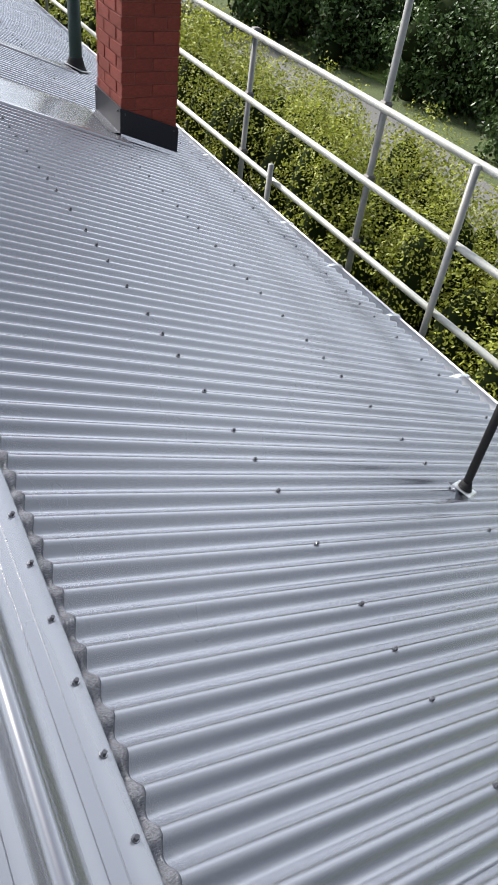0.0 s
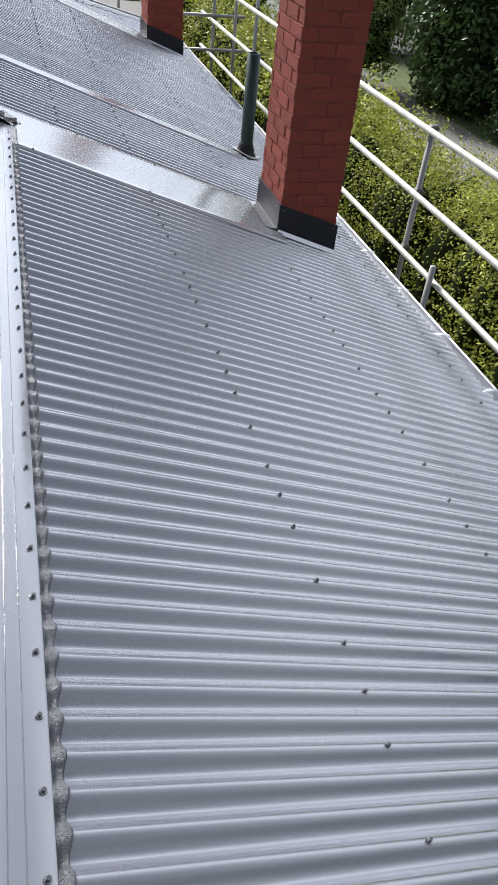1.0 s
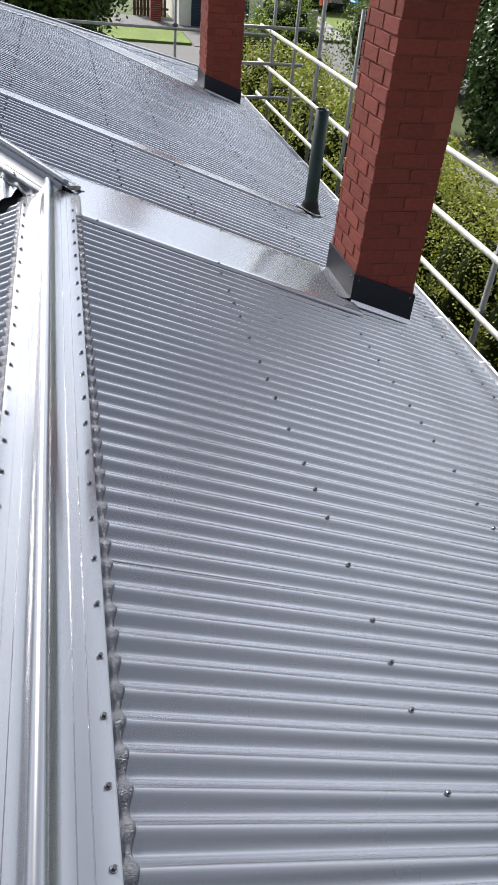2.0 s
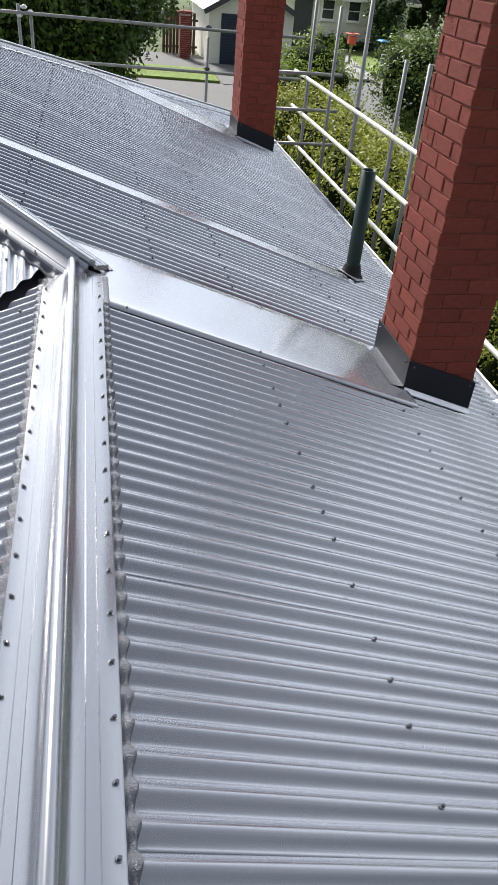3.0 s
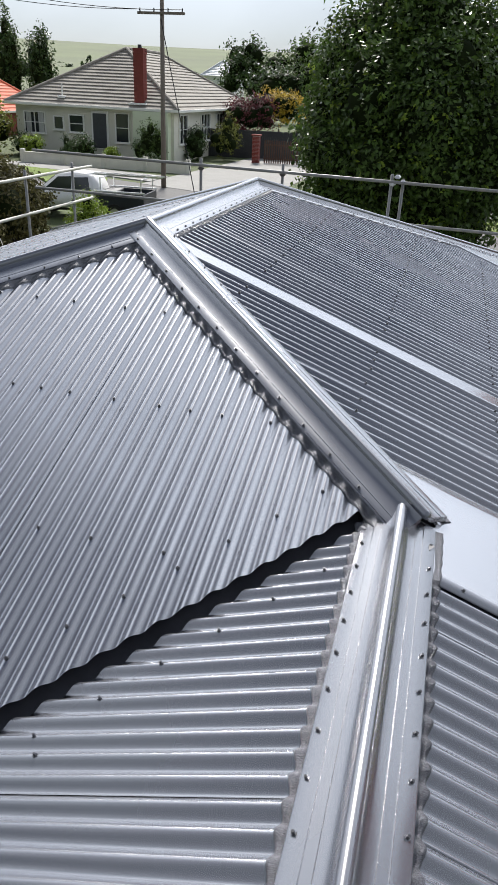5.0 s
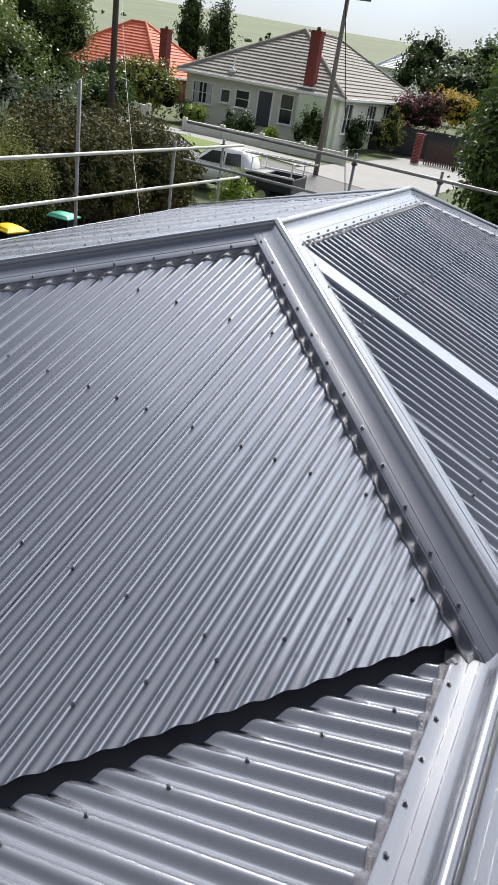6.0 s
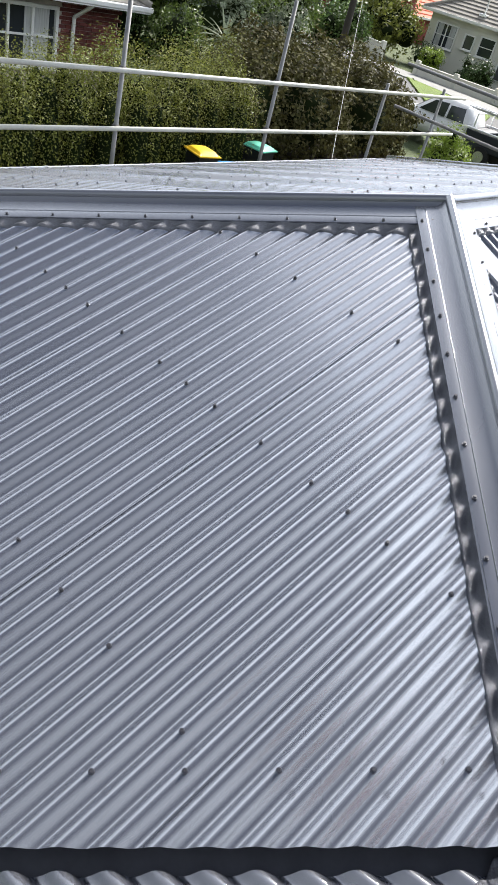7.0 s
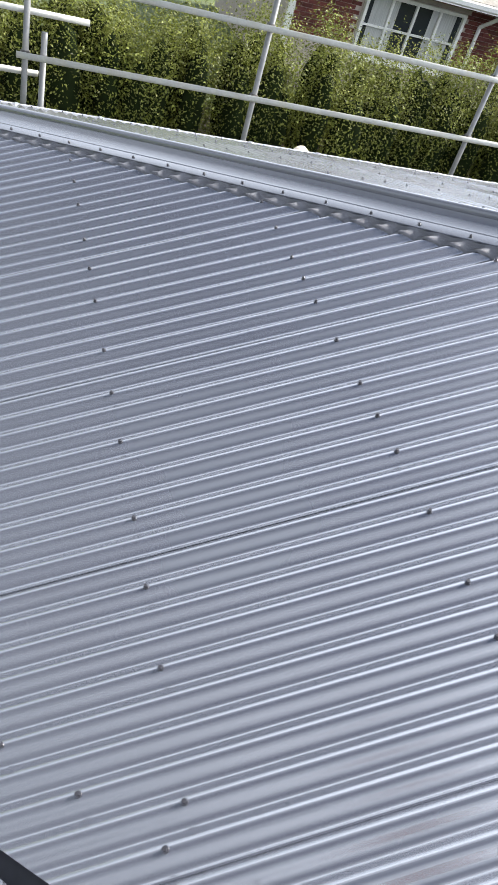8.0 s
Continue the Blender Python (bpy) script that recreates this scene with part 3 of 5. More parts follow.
    for d, h in ((-0.004, 0.03), (0.004, 0.009), (0.03, 0.004), (0.034, -0.004)):
        rows_.append([FA.point(x0 - 0.01 + (x1 - x0 + 0.02) * j / 10, y0 - 0.012 - d, h) for j in range(11)])
    mine(grid("apron_foot", rows_, M_sheet, thing))
    # the flat flashing sweeps up to the upper side of the stack
    rows_ = []
    for j in range(13):
        y = y0 - 0.012 + (y1 - y0 - 0.02) * j / 12
        row = []
        for i in range(13):
            a = i / 12
            x = x0 - 0.09 * (1 - a) - 0.012
            row.append(Vector((x, y, z_a(x, 0) + 0.0100 + 0.016 * a ** 2.0)))
        rows_.append(row)
    mine(grid("cove", rows_, M_flat, thing, "smooth grey coved flashing"))
    # corbelled top
    cx, cy = (x0 + x1) / 2, (y0 + y1) / 2
    mine(part("crown", a_box((cx, cy, top + 0.02), (x1 - x0 + 0.05, y1 - y0 + 0.05, 0.075), None, 0.008), M_mortar, thing, "weathered mortar crown"))
    return thing


chimney("red brick chimney with charcoal flashing on the grey roof", 1.885, 2.325, 5.085, 5.60, 1.5, 3)
chimney("second red brick chimney further along the grey roof", 2.01, 2.51, 11.72, 12.30, 1.42, 4)


# ---- flue pipe and thin vent ----
def flue_pipe():
    x, y = 2.205, 7.12
    z = z_a(x, y)
    thing = empty("flue_pipe", (x, y, z), "dark green round flue pipe with a rubber boot on the roof", "vent pipe")
    inv = thing.matrix_world.inverted()
    rows_ = []
    for zz, r in ((-0.02, 0.058), (0.86, 0.058), (0.86, 0.050), (0.5, 0.050)):
        rows_.append([Vector((x + r * math.cos(a * math.pi / 14), y + r * math.sin(a * math.pi / 14), z + zz)) for a in range(28)])
    grid("pipe", rows_, M_flue, thing, closed=True).matrix_parent_inverse = inv
    rows_ = []
    for zz, r in ((0.012, 0.105), (0.03, 0.09), (0.05, 0.075), (0.065, 0.078), (0.08, 0.066), (0.095, 0.068), (0.105, 0.060)):
        rows_.append([Vector((x + r * math.cos(a * math.pi / 14), y + r * math.sin(a * math.pi / 14), z + zz - TP * r * math.cos(a * math.pi / 14) * (1 - zz / 0.11))) for a in range(28)])
    grid("boot", rows_, M_rubber, thing, "black ribbed rubber boot", closed=True).matrix_parent_inverse = inv
    b = bmesh.new()
    m = Matrix.Translation((x, y, z)) @ pose(0, 0, 0, 0, math.degrees(math.atan(TP)), 0) @ pose(0, 0, 0, 0, 0, 45)
    box(b, (0, 0, 0.018), (0.225, 0.225, 0.006), m, 0.002)
    part("boot_base", b, M_alu, thing, "bright aluminium base of the boot").matrix_parent_inverse = inv


flue_pipe()


def thin_vent():
    x, y = 1.84, 1.19
    z = z_a(x, y)
    thing = empty("vent_pipe", (x, y, z), "thin black vent pipe on a square flashing boot", "vent pipe")
    inv = thing.matrix_world.inverted()
    part("pipe", a_tube((x, y, z - 0.02), (x, y, z + 0.62), 0.017, None, 16), M_rubber, thing, "", True).matrix_parent_inverse = inv
    part("boot", a_tube((x, y, z + 0.0), (x, y, z + 0.05), 0.032, 0.019, 16), M_rubber, thing, "", True).matrix_parent_inverse = inv
    m = Matrix.Translation((x, y, z)) @ pose(0, 0, 0, 0, math.degrees(math.atan(TP)), 0) @ pose(0, 0, 0, 0, 0, 20)
    part("boot_base", a_box((0, 0, 0.006), (0.085, 0.085, 0.006), m, 0.002), M_alu, thing, "bright aluminium base").matrix_parent_inverse = inv


thin_vent()


# ---- gutters, fascia, house walls ----
def gutter(name, label, a, b, out):
    a, b, out = Vector(a), Vector(b), Vector(out)
    thing = tagged(new(name), label, "gutter", "gutters of the house", "structure")
    prof = ((0.0, 0.0), (0.0, -0.085), (0.015, -0.10), (0.085, -0.10), (0.11, -0.08), (0.115, 0.0), (0.105, 0.006), (0.098, 0.0), (0.102, -0.01))
    rows_ = [[p + out * s + Vector((0, 0, h - 0.015)) for s, h in prof] for p in (a, b)]
    grid("trough", rows_, M_gutter, thing, smooth=False)
    d = (b - a).length
    k = 0.35
    while d < 40 and k < d:
        p = a.lerp(b, k / d)
        rows_ = [[p + (b - a).normalized() * w + out * s + Vector((0, 0, h)) for s, h in ((-0.03, 0.012), (0.045, 0.012), (0.115, -0.006), (0.119, -0.03))] for w in (-0.014, 0.014)]
        grid("bracket", rows_, M_alu, thing, "bright metal gutter clip", smooth=False)
        k += 0.66
    return thing


gutter("gutter_east", "pale steel gutter along the long eave", (EAVE, YN - EAVE, ZE - 0.02), (EAVE, YFAR, ZE - 0.02), (1, 0, 0))
gutter("gutter_far", "pale steel gutter along the far eave", (XLEFT, YFAR, ZE - 0.02), (EAVE, YFAR, ZE - 0.02), (0, 1, 0))
gutter("gutter_west", "pale steel gutter along the west eave", (XLEFT, YK - SD * HALF, ZW - 0.02), (XLEFT, YK2 + SD * HALF, ZW - 0.02), (-1, 0, 0))


def house_wall(name, a, b, top=ZE - 0.12):
    a, b = Vector((*a, 0)), Vector((*b, 0))
    d = b - a
    m = Matrix.Translation(((a + b) / 2).to_tuple()[:2] + ((GZ + top) / 2,)) @ pose(0, 0, 0, 0, 0, math.degrees(math.atan2(d.y, d.x)))
    tagged(part(name, a_box((0, 0, 0), (d.length, 0.2, top - GZ), m), M_plaster), "cream plastered outer wall under the eaves", "wall", "", "structure")


I = 0.5
house_wall("wall_east", (EAVE - I, YN - EAVE + I), (EAVE - I, YFAR - I))
house_wall("wall_far", (EAVE - I - 0.11, YFAR - I), (XLEFT + I + 0.11, YFAR - I))
house_wall("wall_west", (XLEFT + I, YFAR - I), (XLEFT + I, YC + I), ZW - 0.05)
house_wall("wall_front", (XLEFT + I + 0.11, YC + I), (-EAVE + I - 0.11, YC + I))
house_wall("wall_wing", (-EAVE + I, YC + I), (-EAVE + I, YN - EAVE + I))
house_wall("wall_near", (-EAVE + I + 0.11, YN - EAVE + I), (EAVE - I - 0.11, YN - EAVE + I))


# ---- scaffold ----
def coupler(p, parent, inv, mat_=None):
    bm = a_box(p, (0.075, 0.075, 0.06), None, 0.014)
    tube(bm, (p[0] - 0.05, p[1], p[2]), (p[0] + 0.05, p[1], p[2]), 0.012, None, 8)
    ob = part("coupler", bm, mat_ or M_coupler, parent, "bright new clamp" if mat_ else "dark rusty clamp")
    ob.matrix_parent_inverse = inv


def rail(label, a, b, r=0.0245, mat_=None):
    mid = (Vector(a) + Vector(b)) / 2
    thing = tagged(part("scaffold_rail", a_tube(Vector(a) - mid, Vector(b) - mid, r, None, 14), mat_ or M_white_tube, None, "", True), label, "scaffold tube", "scaffold rails")
    thing.matrix_world = Matrix.Translation(mid)
    return thing


def post(x, y, top, couplers, lean=0.0, label="galvanised scaffold standard outside the eave", mat_=None):
    thing = empty("scaffold_post", (x, y, GZ), label, "scaffold tube", "scaffold posts")
    inv = thing.matrix_world.inverted()
    part("tube", a_tube((x, y, GZ), (x + lean, y, top), 0.0245, None, 14), mat_ or M_galv, thing, "", True).matrix_parent_inverse = inv
    for z in couplers:
        coupler((x, y, z), thing, inv)
    return thing


RX = 3.2
for z in (-0.14, -0.63, -1.11):
    rail("pale steel guard rail along the long eave", (RX, -4.5, z), (RX, 13.6, z))
for y, top in ((-0.9, 0.8), (1.45, 0.8), (3.85, 1.4), (5.65, -0.15), (8.3, 1.2), (10.65, 1.3), (13.0, 0.85)):
    post(RX + 0.055, y, top, (-0.14, -0.63, -1.11))
for y, top in ((9.3, 0.55), (9.95, 0.5), (12.6, 0.8)):
    post(RX + 0.30, y, top, (), label="short galvanised scaffold tube behind the rails")
for y, z in ((12.95, -0.14), (12.95, -0.63), (12.95, -1.11)):
    rail("short galvanised cross tube clamped over the rails", (2.75, y, z + 0.05), (3.75, y, z + 0.05), mat_=M_galv)
post(RX - 0.05, 2.83, -0.13, ())
post(RX - 0.05, 4.98, -0.96, ())
FY = 14.75
for z in (0.22, -0.40):
    rail("steel guard rail along the far eave", (-7.2, FY, z + 0.12), (3.6, FY, z - 0.03), mat_=M_galv)
for x, top in ((-0.94, 0.36), (-4.1, 0.4), (-2.7, 0.4), (2.0, 0.1)):
    post(x, FY + 0.055, top, (0.24, -0.36))
LX = -6.72
for z in (0.01, -0.56):
    rail("pale steel guard rail along the west eave", (LX, 4.68, z), (LX, 16.0, z))
for y, top in ((4.75, 0.9), (6.70, 0.7), (9.0, 0.75), (11.37, 0.9), (13.75, 0.12), (15.35, 0.12)):
    post(LX - 0.055, y, top, (0.01, -0.56))

post(LX - 0.055, 4.89, -0.38, (), label="short galvanised scaffold tube at the corner")
rail("short pale cross tube at the scaffold corner", (LX - 0.1, 3.9, -0.26), (LX - 0.1, 5.23, -0.26))
rail("short pale cross tube near the eave", (LX - 0.1, 3.9, -0.72), (LX - 0.1, 4.86, -0.71))
twin = post(-0.76, FY + 0.055, 0.30, (), label="second galvanised scaffold tube clamped beside the first")
for dx, z in ((-0.09, 0.33), (0.0, 0.26), (-0.16, 0.22)):
    coupler((-0.76 + dx, FY + 0.02, z), twin, twin.matrix_world.inverted(), M_alu)


# ---- ground ----
bm = bmesh.new()
bmesh.ops.create_grid(bm, x_segments=60, y_segments=60, size=1500)
ground = part("ground", bm, M_soil)
ground.location = (0, 0, GZ)
tagged(ground, "wide lawn and rough grass ground", "ground", "", "structure")


# ---- plants ----
def leaf_mesh(name, pts, nrm, size, material_, parent, label, rng):
    """One mesh of many small pointed leaves, each bent along its rib."""
    n = len(pts)
    t = rng.normal(size=(n, 3))
    t -= nrm * np.sum(t * nrm, axis=1)[:, None]
    t /= np.linalg.norm(t, axis=1)[:, None] + 1e-9
    b = np.cross(nrm, t)
    s = (size * rng.uniform(0.65, 1.35, n))[:, None]
    v0 = pts - t * s * 0.5
    v1 = pts + b * s * 0.27 + nrm * s * 0.08
    v2 = pts + t * s * 0.5
    v3 = pts - b * s * 0.27 + nrm * s * 0.08
    verts = np.stack([v0, v1, v2, v3], axis=1).reshape(-1, 3)
    me = bpy.data.meshes.new(name)
    me.vertices.add(4 * n)
    me.vertices.foreach_set("co", verts.astype(np.float32).ravel())
    base = np.arange(n) * 4
    tri = np.stack([base, base + 1, base + 2, base, base + 2, base + 3], axis=1).reshape(-1)
    me.loops.add(6 * n)
    me.loops.foreach_set("vertex_index", tri.astype(np.int32))
    me.polygons.add(2 * n)
    me.polygons.foreach_set("loop_start", (np.arange(2 * n) * 3).astype(np.int32))
    me.update(calc_edges=True)
    return linked(name, me, material_, parent, label)


def cloud(blobs, n, rng, depth=0.25, spray=0.16, per=16):
    """Places and outward ways for n leaves in sprays over a set of ellipsoids."""
    B_ = np.array(blobs, float)
    area = B_[:, 3] * B_[:, 4] + B_[:, 3] * B_[:, 5] + B_[:, 4] * B_[:, 5]
    k = max(1, n // per)
    pick = rng.choice(len(B_), size=k, p=area / area.sum())
    d = rng.normal(size=(k, 3))
    d[:, 2] += 0.25
    d /= np.linalg.norm(d, axis=1)[:, None]
    rad = 1 - depth * rng.random(k) ** 2 + 0.10 * np.sin(d[:, 0] * 7 + pick) * np.cos(d[:, 2] * 6 + d[:, 1] * 5)
    c = B_[pick, :3] + d * B_[pick, 3:6] * rad[:, None]
    # drop those deep inside a neighbour
    keep = np.ones(k, bool)
    for q in B_:
        keep &= np.sum(((c - q[:3]) / q[3:6]) ** 2, axis=1) > 0.3
    c, d = c[keep], d[keep]
    k = len(c)
    idx_ = np.repeat(np.arange(k), per)
    along = rng.normal(size=(k, 3)) * 0.5 + d + np.array([0, 0, 0.35])
    along /= np.linalg.norm(along, axis=1)[:, None]
    step = rng.uniform(-0.5, 1.0, len(idx_))[:, None] * spray
    p = c[idx_] + along[idx_] * step + rng.normal(size=(len(idx_), 3)) * spray * 0.33
    nrm = d[idx_] * 0.7 + rng.normal(size=(len(idx_), 3)) * 0.55 + np.array([0, 0, 0.35])
    nrm /= np.linalg.norm(nrm, axis=1)[:, None]
    return p, nrm


# added shells whose near-black colour paints the shade between the leaves
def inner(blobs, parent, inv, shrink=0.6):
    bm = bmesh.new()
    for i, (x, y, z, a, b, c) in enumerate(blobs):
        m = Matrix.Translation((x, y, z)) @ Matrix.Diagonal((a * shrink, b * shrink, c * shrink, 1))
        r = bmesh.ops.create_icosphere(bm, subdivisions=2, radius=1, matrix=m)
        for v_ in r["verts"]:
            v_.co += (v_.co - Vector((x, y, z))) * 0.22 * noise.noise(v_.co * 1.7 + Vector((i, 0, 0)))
    ob = part("inner_foliage", bm, M_inner_shade, parent, "near-black shell with the plant's inner shade put into its colour", True)
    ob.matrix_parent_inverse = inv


def plant(name, label, category, at_, blobs, n, size, mat_, seed, trunk=None, group="", spray=0.16, depth=0.25, extra=(), limbs=0, shrink=0.6):
    thing = empty(name, at_, label, category, group)
    inv = thing.matrix_world.inverted()
    rng = np.random.default_rng(seed)
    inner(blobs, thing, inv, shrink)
    p, nrm = cloud(blobs, n, rng, depth, spray)
    leaf_mesh("leaves", p, nrm, size, mat_, thing, "", rng).matrix_parent_inverse = inv
    for nm, mt, count, sz, lab in extra:
        p, nrm = cloud(blobs, count, rng, 0.05, spray * 0.4, 5)
        leaf_mesh(nm, p, nrm, sz, mt, thing, lab, rng).matrix_parent_inverse = inv
    if trunk:
        r, top = trunk
        rnd = random.Random(seed)
        bm = bmesh.new()
        base = Vector(at_)
        prev, pr = base, r * 1.25
        for i in range(5):
            nx = base + Vector((rnd.uniform(-0.08, 0.08), rnd.uniform(-0.08, 0.08), top * (i + 1) / 5))
            tube(bm, prev, nx, pr, r * (1 - 0.12 * i), 10)
            prev, pr = nx, r * (1 - 0.12 * i)
        ob = part("trunk", bm, M_bark, thing, "rough brown bark", True)
        ob.matrix_parent_inverse = inv
        for i in range(limbs):
            q = blobs[rnd.randrange(len(blobs))]
            a = base + Vector((0, 0, top * rnd.uniform(0.45, 0.95)))
            ob = part("limb", a_tube(a, (q[0], q[1], q[2]), r * 0.45, r * 0.12, 8), M_bark, thing, "", True)
            ob.matrix_parent_inverse = inv
    return thing


def blob_set(seed, cx, cy, cz, rx, ry, rz, count, small=(0.35, 0.55)):
    """Small lumps scattered over a large one, for an uneven outline."""
    rnd = random.Random(seed)
    out_ = [(cx, cy, cz, rx * 0.72, ry * 0.72, rz * 0.72)]
    for i in range(count):
        th, ph = rnd.uniform(0, 2 * math.pi), math.asin(rnd.uniform(-0.75, 0.98))
        k = rnd.uniform(*small)
        out_.append((cx + rx * 0.68 * math.cos(th) * math.cos(ph), cy + ry * 0.68 * math.sin(th) * math.cos(ph), cz + rz * 0.68 * math.sin(ph), rx * k, ry * k, rz * k))
    return out_


def hedge_blobs(seed, x, y0, y1, zt, width, step, rise=0.0):
    rnd = random.Random(seed)
    out_, y = [], y0
    while y < y1:
        for row in (-0.5, 0.0, 0.5):
            h = zt + rise * (max(y, 11.3) - 15.0) + rnd.uniform(-0.25, 0.2) - (0.25 if row > 0 else 0)
            hz = (h - GZ) * 0.58
            out_.append((x + row * width + rnd.uniform(-0.15, 0.15), y + rnd.uniform(-0.2, 0.2), h - hz, step * rnd.uniform(0.5, 0.8), step * rnd.uniform(0.5, 0.75), hz))
        y += step
    return out_


# bushes along the east side, below the scaffold
for i, (y0, y1, x, zt) in enumerate(((-1.5, 2.6, 5.2, -1.35), (2.6, 6.0, 5.3, -1.25), (6.0, 10.0, 5.3, -1.05), (10.0, 15.0, 5.2, -1.1), (15.0, 21.5, 5.4, -1.25))):
    b = hedge_blobs(20 + i, x, y0, y1, zt, 1.35, 0.62)
    plant("bush", "dense yellow-green leafy bush beside the house", "bush", (x, (y0 + y1) / 2, GZ), b, int(16000 * (y1 - y0)) if y0 < 10 else int(5500 * (y1 - y0)), 0.040 if y0 < 10 else 0.07, L_hedge, 30 + i, None, "bushes along the east side", 0.16, 0.45, shrink=0.66)
# tall hedge along the west side
for i, (y0, y1) in enumerate(((1.0, 6.0), (6.0, 11.0), (11.0, 16.2))):
    b = hedge_blobs(40 + i, -12.0, y0, y1, -0.72, 0.8, 0.5, 0.088)
    plant("hedge", "tall olive-green clipped hedge beside the house", "hedge", (-12.3, (y0 + y1) / 2, GZ), b, 105000, 0.043, L_tall, 50 + i, None, "hedge along the west side", 0.26, 0.5, shrink=0.7)
plant("shrub", "dark russet-brown dense shrub beyond the hedge", "shrub", (-12.6, 19.5, GZ), [(-12.6 + dx, 19.3 + dy, GZ + 1.15 + dz, 1.2, 1.3, 1.25) for dx, dy, dz in ((0, -2.2, 0.1), (0.5, -0.8, 0.2), (-0.6, 0.4, 0.45), (0.4, 1.7, 0.2), (-0.9, 2.6, 0.4), (-0.8, -1.2, 0.5))], 30000, 0.11, L_russet, 61, None, "", 0.2)
plant("shrub", "small leafy green shrub in front of the parked ute", "shrub", (-10.75, 23.4, GZ), blob_set(62, -10.75, 23.4, GZ + 0.75, 0.7, 0.7, 0.85, 7), 6000, 0.07, L_fresh, 62, None, "", 0.2)
plant("shrub", "dark brown-green shrub at the edge of the drive", "shrub", (-13.7, 24.2, GZ), blob_set(59, -13.7, 24.2, GZ + 0.7, 1.3, 0.9, 0.85, 8), 9000, 0.12, L_russet, 59, None, "", 0.22)
plant("tree", "leafy green garden tree above the hedge", "tree", (-17.5, 19.0, GZ), blob_set(63, -17.5, 19.0, 0.1, 2.4, 2.4, 1.9, 14, (0.25, 0.45)), 32000, 0.10, L_garden, 63, (0.14, 2.0), "garden trees", 0.3, limbs=3)
plant("tree", "dark dense evergreen garden tree", "tree", (-24.0, 30.0, GZ), blob_set(64, -24.0, 30.0, 0.6, 2.0, 2.0, 2.8, 12), 27000, 0.11, L_garden, 64, (0.14, 2.0), "garden trees", 0.3, limbs=3)
plant("tree", "olive-green broad garden tree", "tree", (-22.5, 21.5, GZ), blob_set(65, -22.5, 21.5, 0.6, 3.2, 3.2, 2.7, 12), 19500, 0.12, L_tall, 65, (0.16, 2.0), "garden trees", 0.3, limbs=3)
plant("shrub", "pale grey-green leafy shrub behind the hedge", "shrub", (-15.9, 18.6, GZ), blob_set(66, -15.9, 18.6, -0.9, 1.1, 1.1, 1.4, 7), 5000, 0.10, L_grey, 66, None, "", 0.25)
plant("shrub", "dense mid-green shrub at the corner of the brick house", "shrub", (-14.9, 17.0, GZ), blob_set(68, -14.9, 17.0, -1.75, 1.0, 0.8, 1.25, 9), 9000, 0.07, L_garden, 68, None, "", 0.2)
plant("shrub", "dark green shrub behind the brick house", "shrub", (-18.2, 17.6, GZ), blob_set(69, -18.2, 17.6, -1.4, 1.6, 1.1, 1.5, 9), 9000, 0.09, L_dark, 69, None, "", 0.22)
plant("shrub", "silvery rounded shrub beside a spiky palm", "shrub", (-16.3, 21.2, GZ), blob_set(67, -16.3, 21.2, -1.2, 1.1, 1.1, 1.3, 7), 5000, 0.10, L_grey, 67, None, "", 0.25)
# the extra lighter leaves paint sunlit highlights onto this crown
plant("tree", "large dense dark green broadleaf tree beyond the far eave", "tree", (-1.2, 26.0, GZ), blob_set(70, -1.25, 26.0, 0.3, 4.0, 4.0, 4.5, 90, (0.14, 0.27)), 105000, 0.155, L_broad, 70, (0.32, 3.5), "", 0.40, 0.4, (("leaves", L_fresh, 7000, 0.13, "lighter leaves with sunlit highlights put into their colour"),), 9, 0.68)
# dark trees beyond the east drive
for i, (x, y, zc, r, h) in enumerate(((11.6, 18.0, -0.9, 2.0, 2.9), (15.8, 20.5, -0.6, 3.2, 3.6), (16.4, 13.2, -0.9, 2.3, 3.0), (13.2, 24.5, -0.2, 3.0, 3.8), (19.5, 16.5, 0.4, 3.4, 3.8))):
    plant("tree", "dark glossy evergreen tree beyond the driveway", "tree", (x, y, GZ), blob_set(80 + i, x, y, zc, r, r, h, 20, (0.25, 0.45)), 26000, 0.13, L_dark, 80 + i, (0.2, 2.6), "dark trees", 0.35, limbs=4)
plant("shrub", "dark camellia shrub with pale flowers by the drive", "shrub", (13.3, 11.2, GZ), blob_set(85, 13.3, 11.2, -1.7, 1.5, 1.5, 1.6, 9), 15000, 0.09, L_dark, 85, None, "", 0.25, 0.25, (("flowers", L_flower, 260, 0.09, "white blossoms"),))
for i, (x, y) in enumerate(((11.6, 15.6), (13.0, 17.6), (15.4, 16.8), (15.9, 14.2), (14.2, 12.0), (12.3, 10.9), (11.6, 9.0), (11.2, 18.5), (11.9, 12.6))):
    plant("shrub", "low dark leafy shrub under the trees", "shrub", (x, y, GZ), blob_set(140 + i, x, y, GZ + 0.8, 1.05, 1.05, 1.25, 9), 9000, 0.10, L_dark, 140 + i, None, "shrubs under the trees", 0.25)
plant("shrub", "glossy green shrub with pale flowers near the street", "shrub", (9.0, 21.0, GZ), blob_set(86, 9.0, 21.0, -1.35, 1.7, 1.7, 1.9, 14, (0.25, 0.45)), 17000, 0.085, L_garden, 86, None, "", 0.25, 0.25, (("flowers", L_flower, 200, 0.07, "pale pink blossoms"),))
plant("shrub", "low dark shrub at the edge of the drive", "shrub", (11.9, 9.0, GZ), blob_set(87, 11.9, 9.0, -2.5, 1.2, 1.4, 0.8, 7), 5000, 0.07, L_dark, 87, None, "", 0.2)
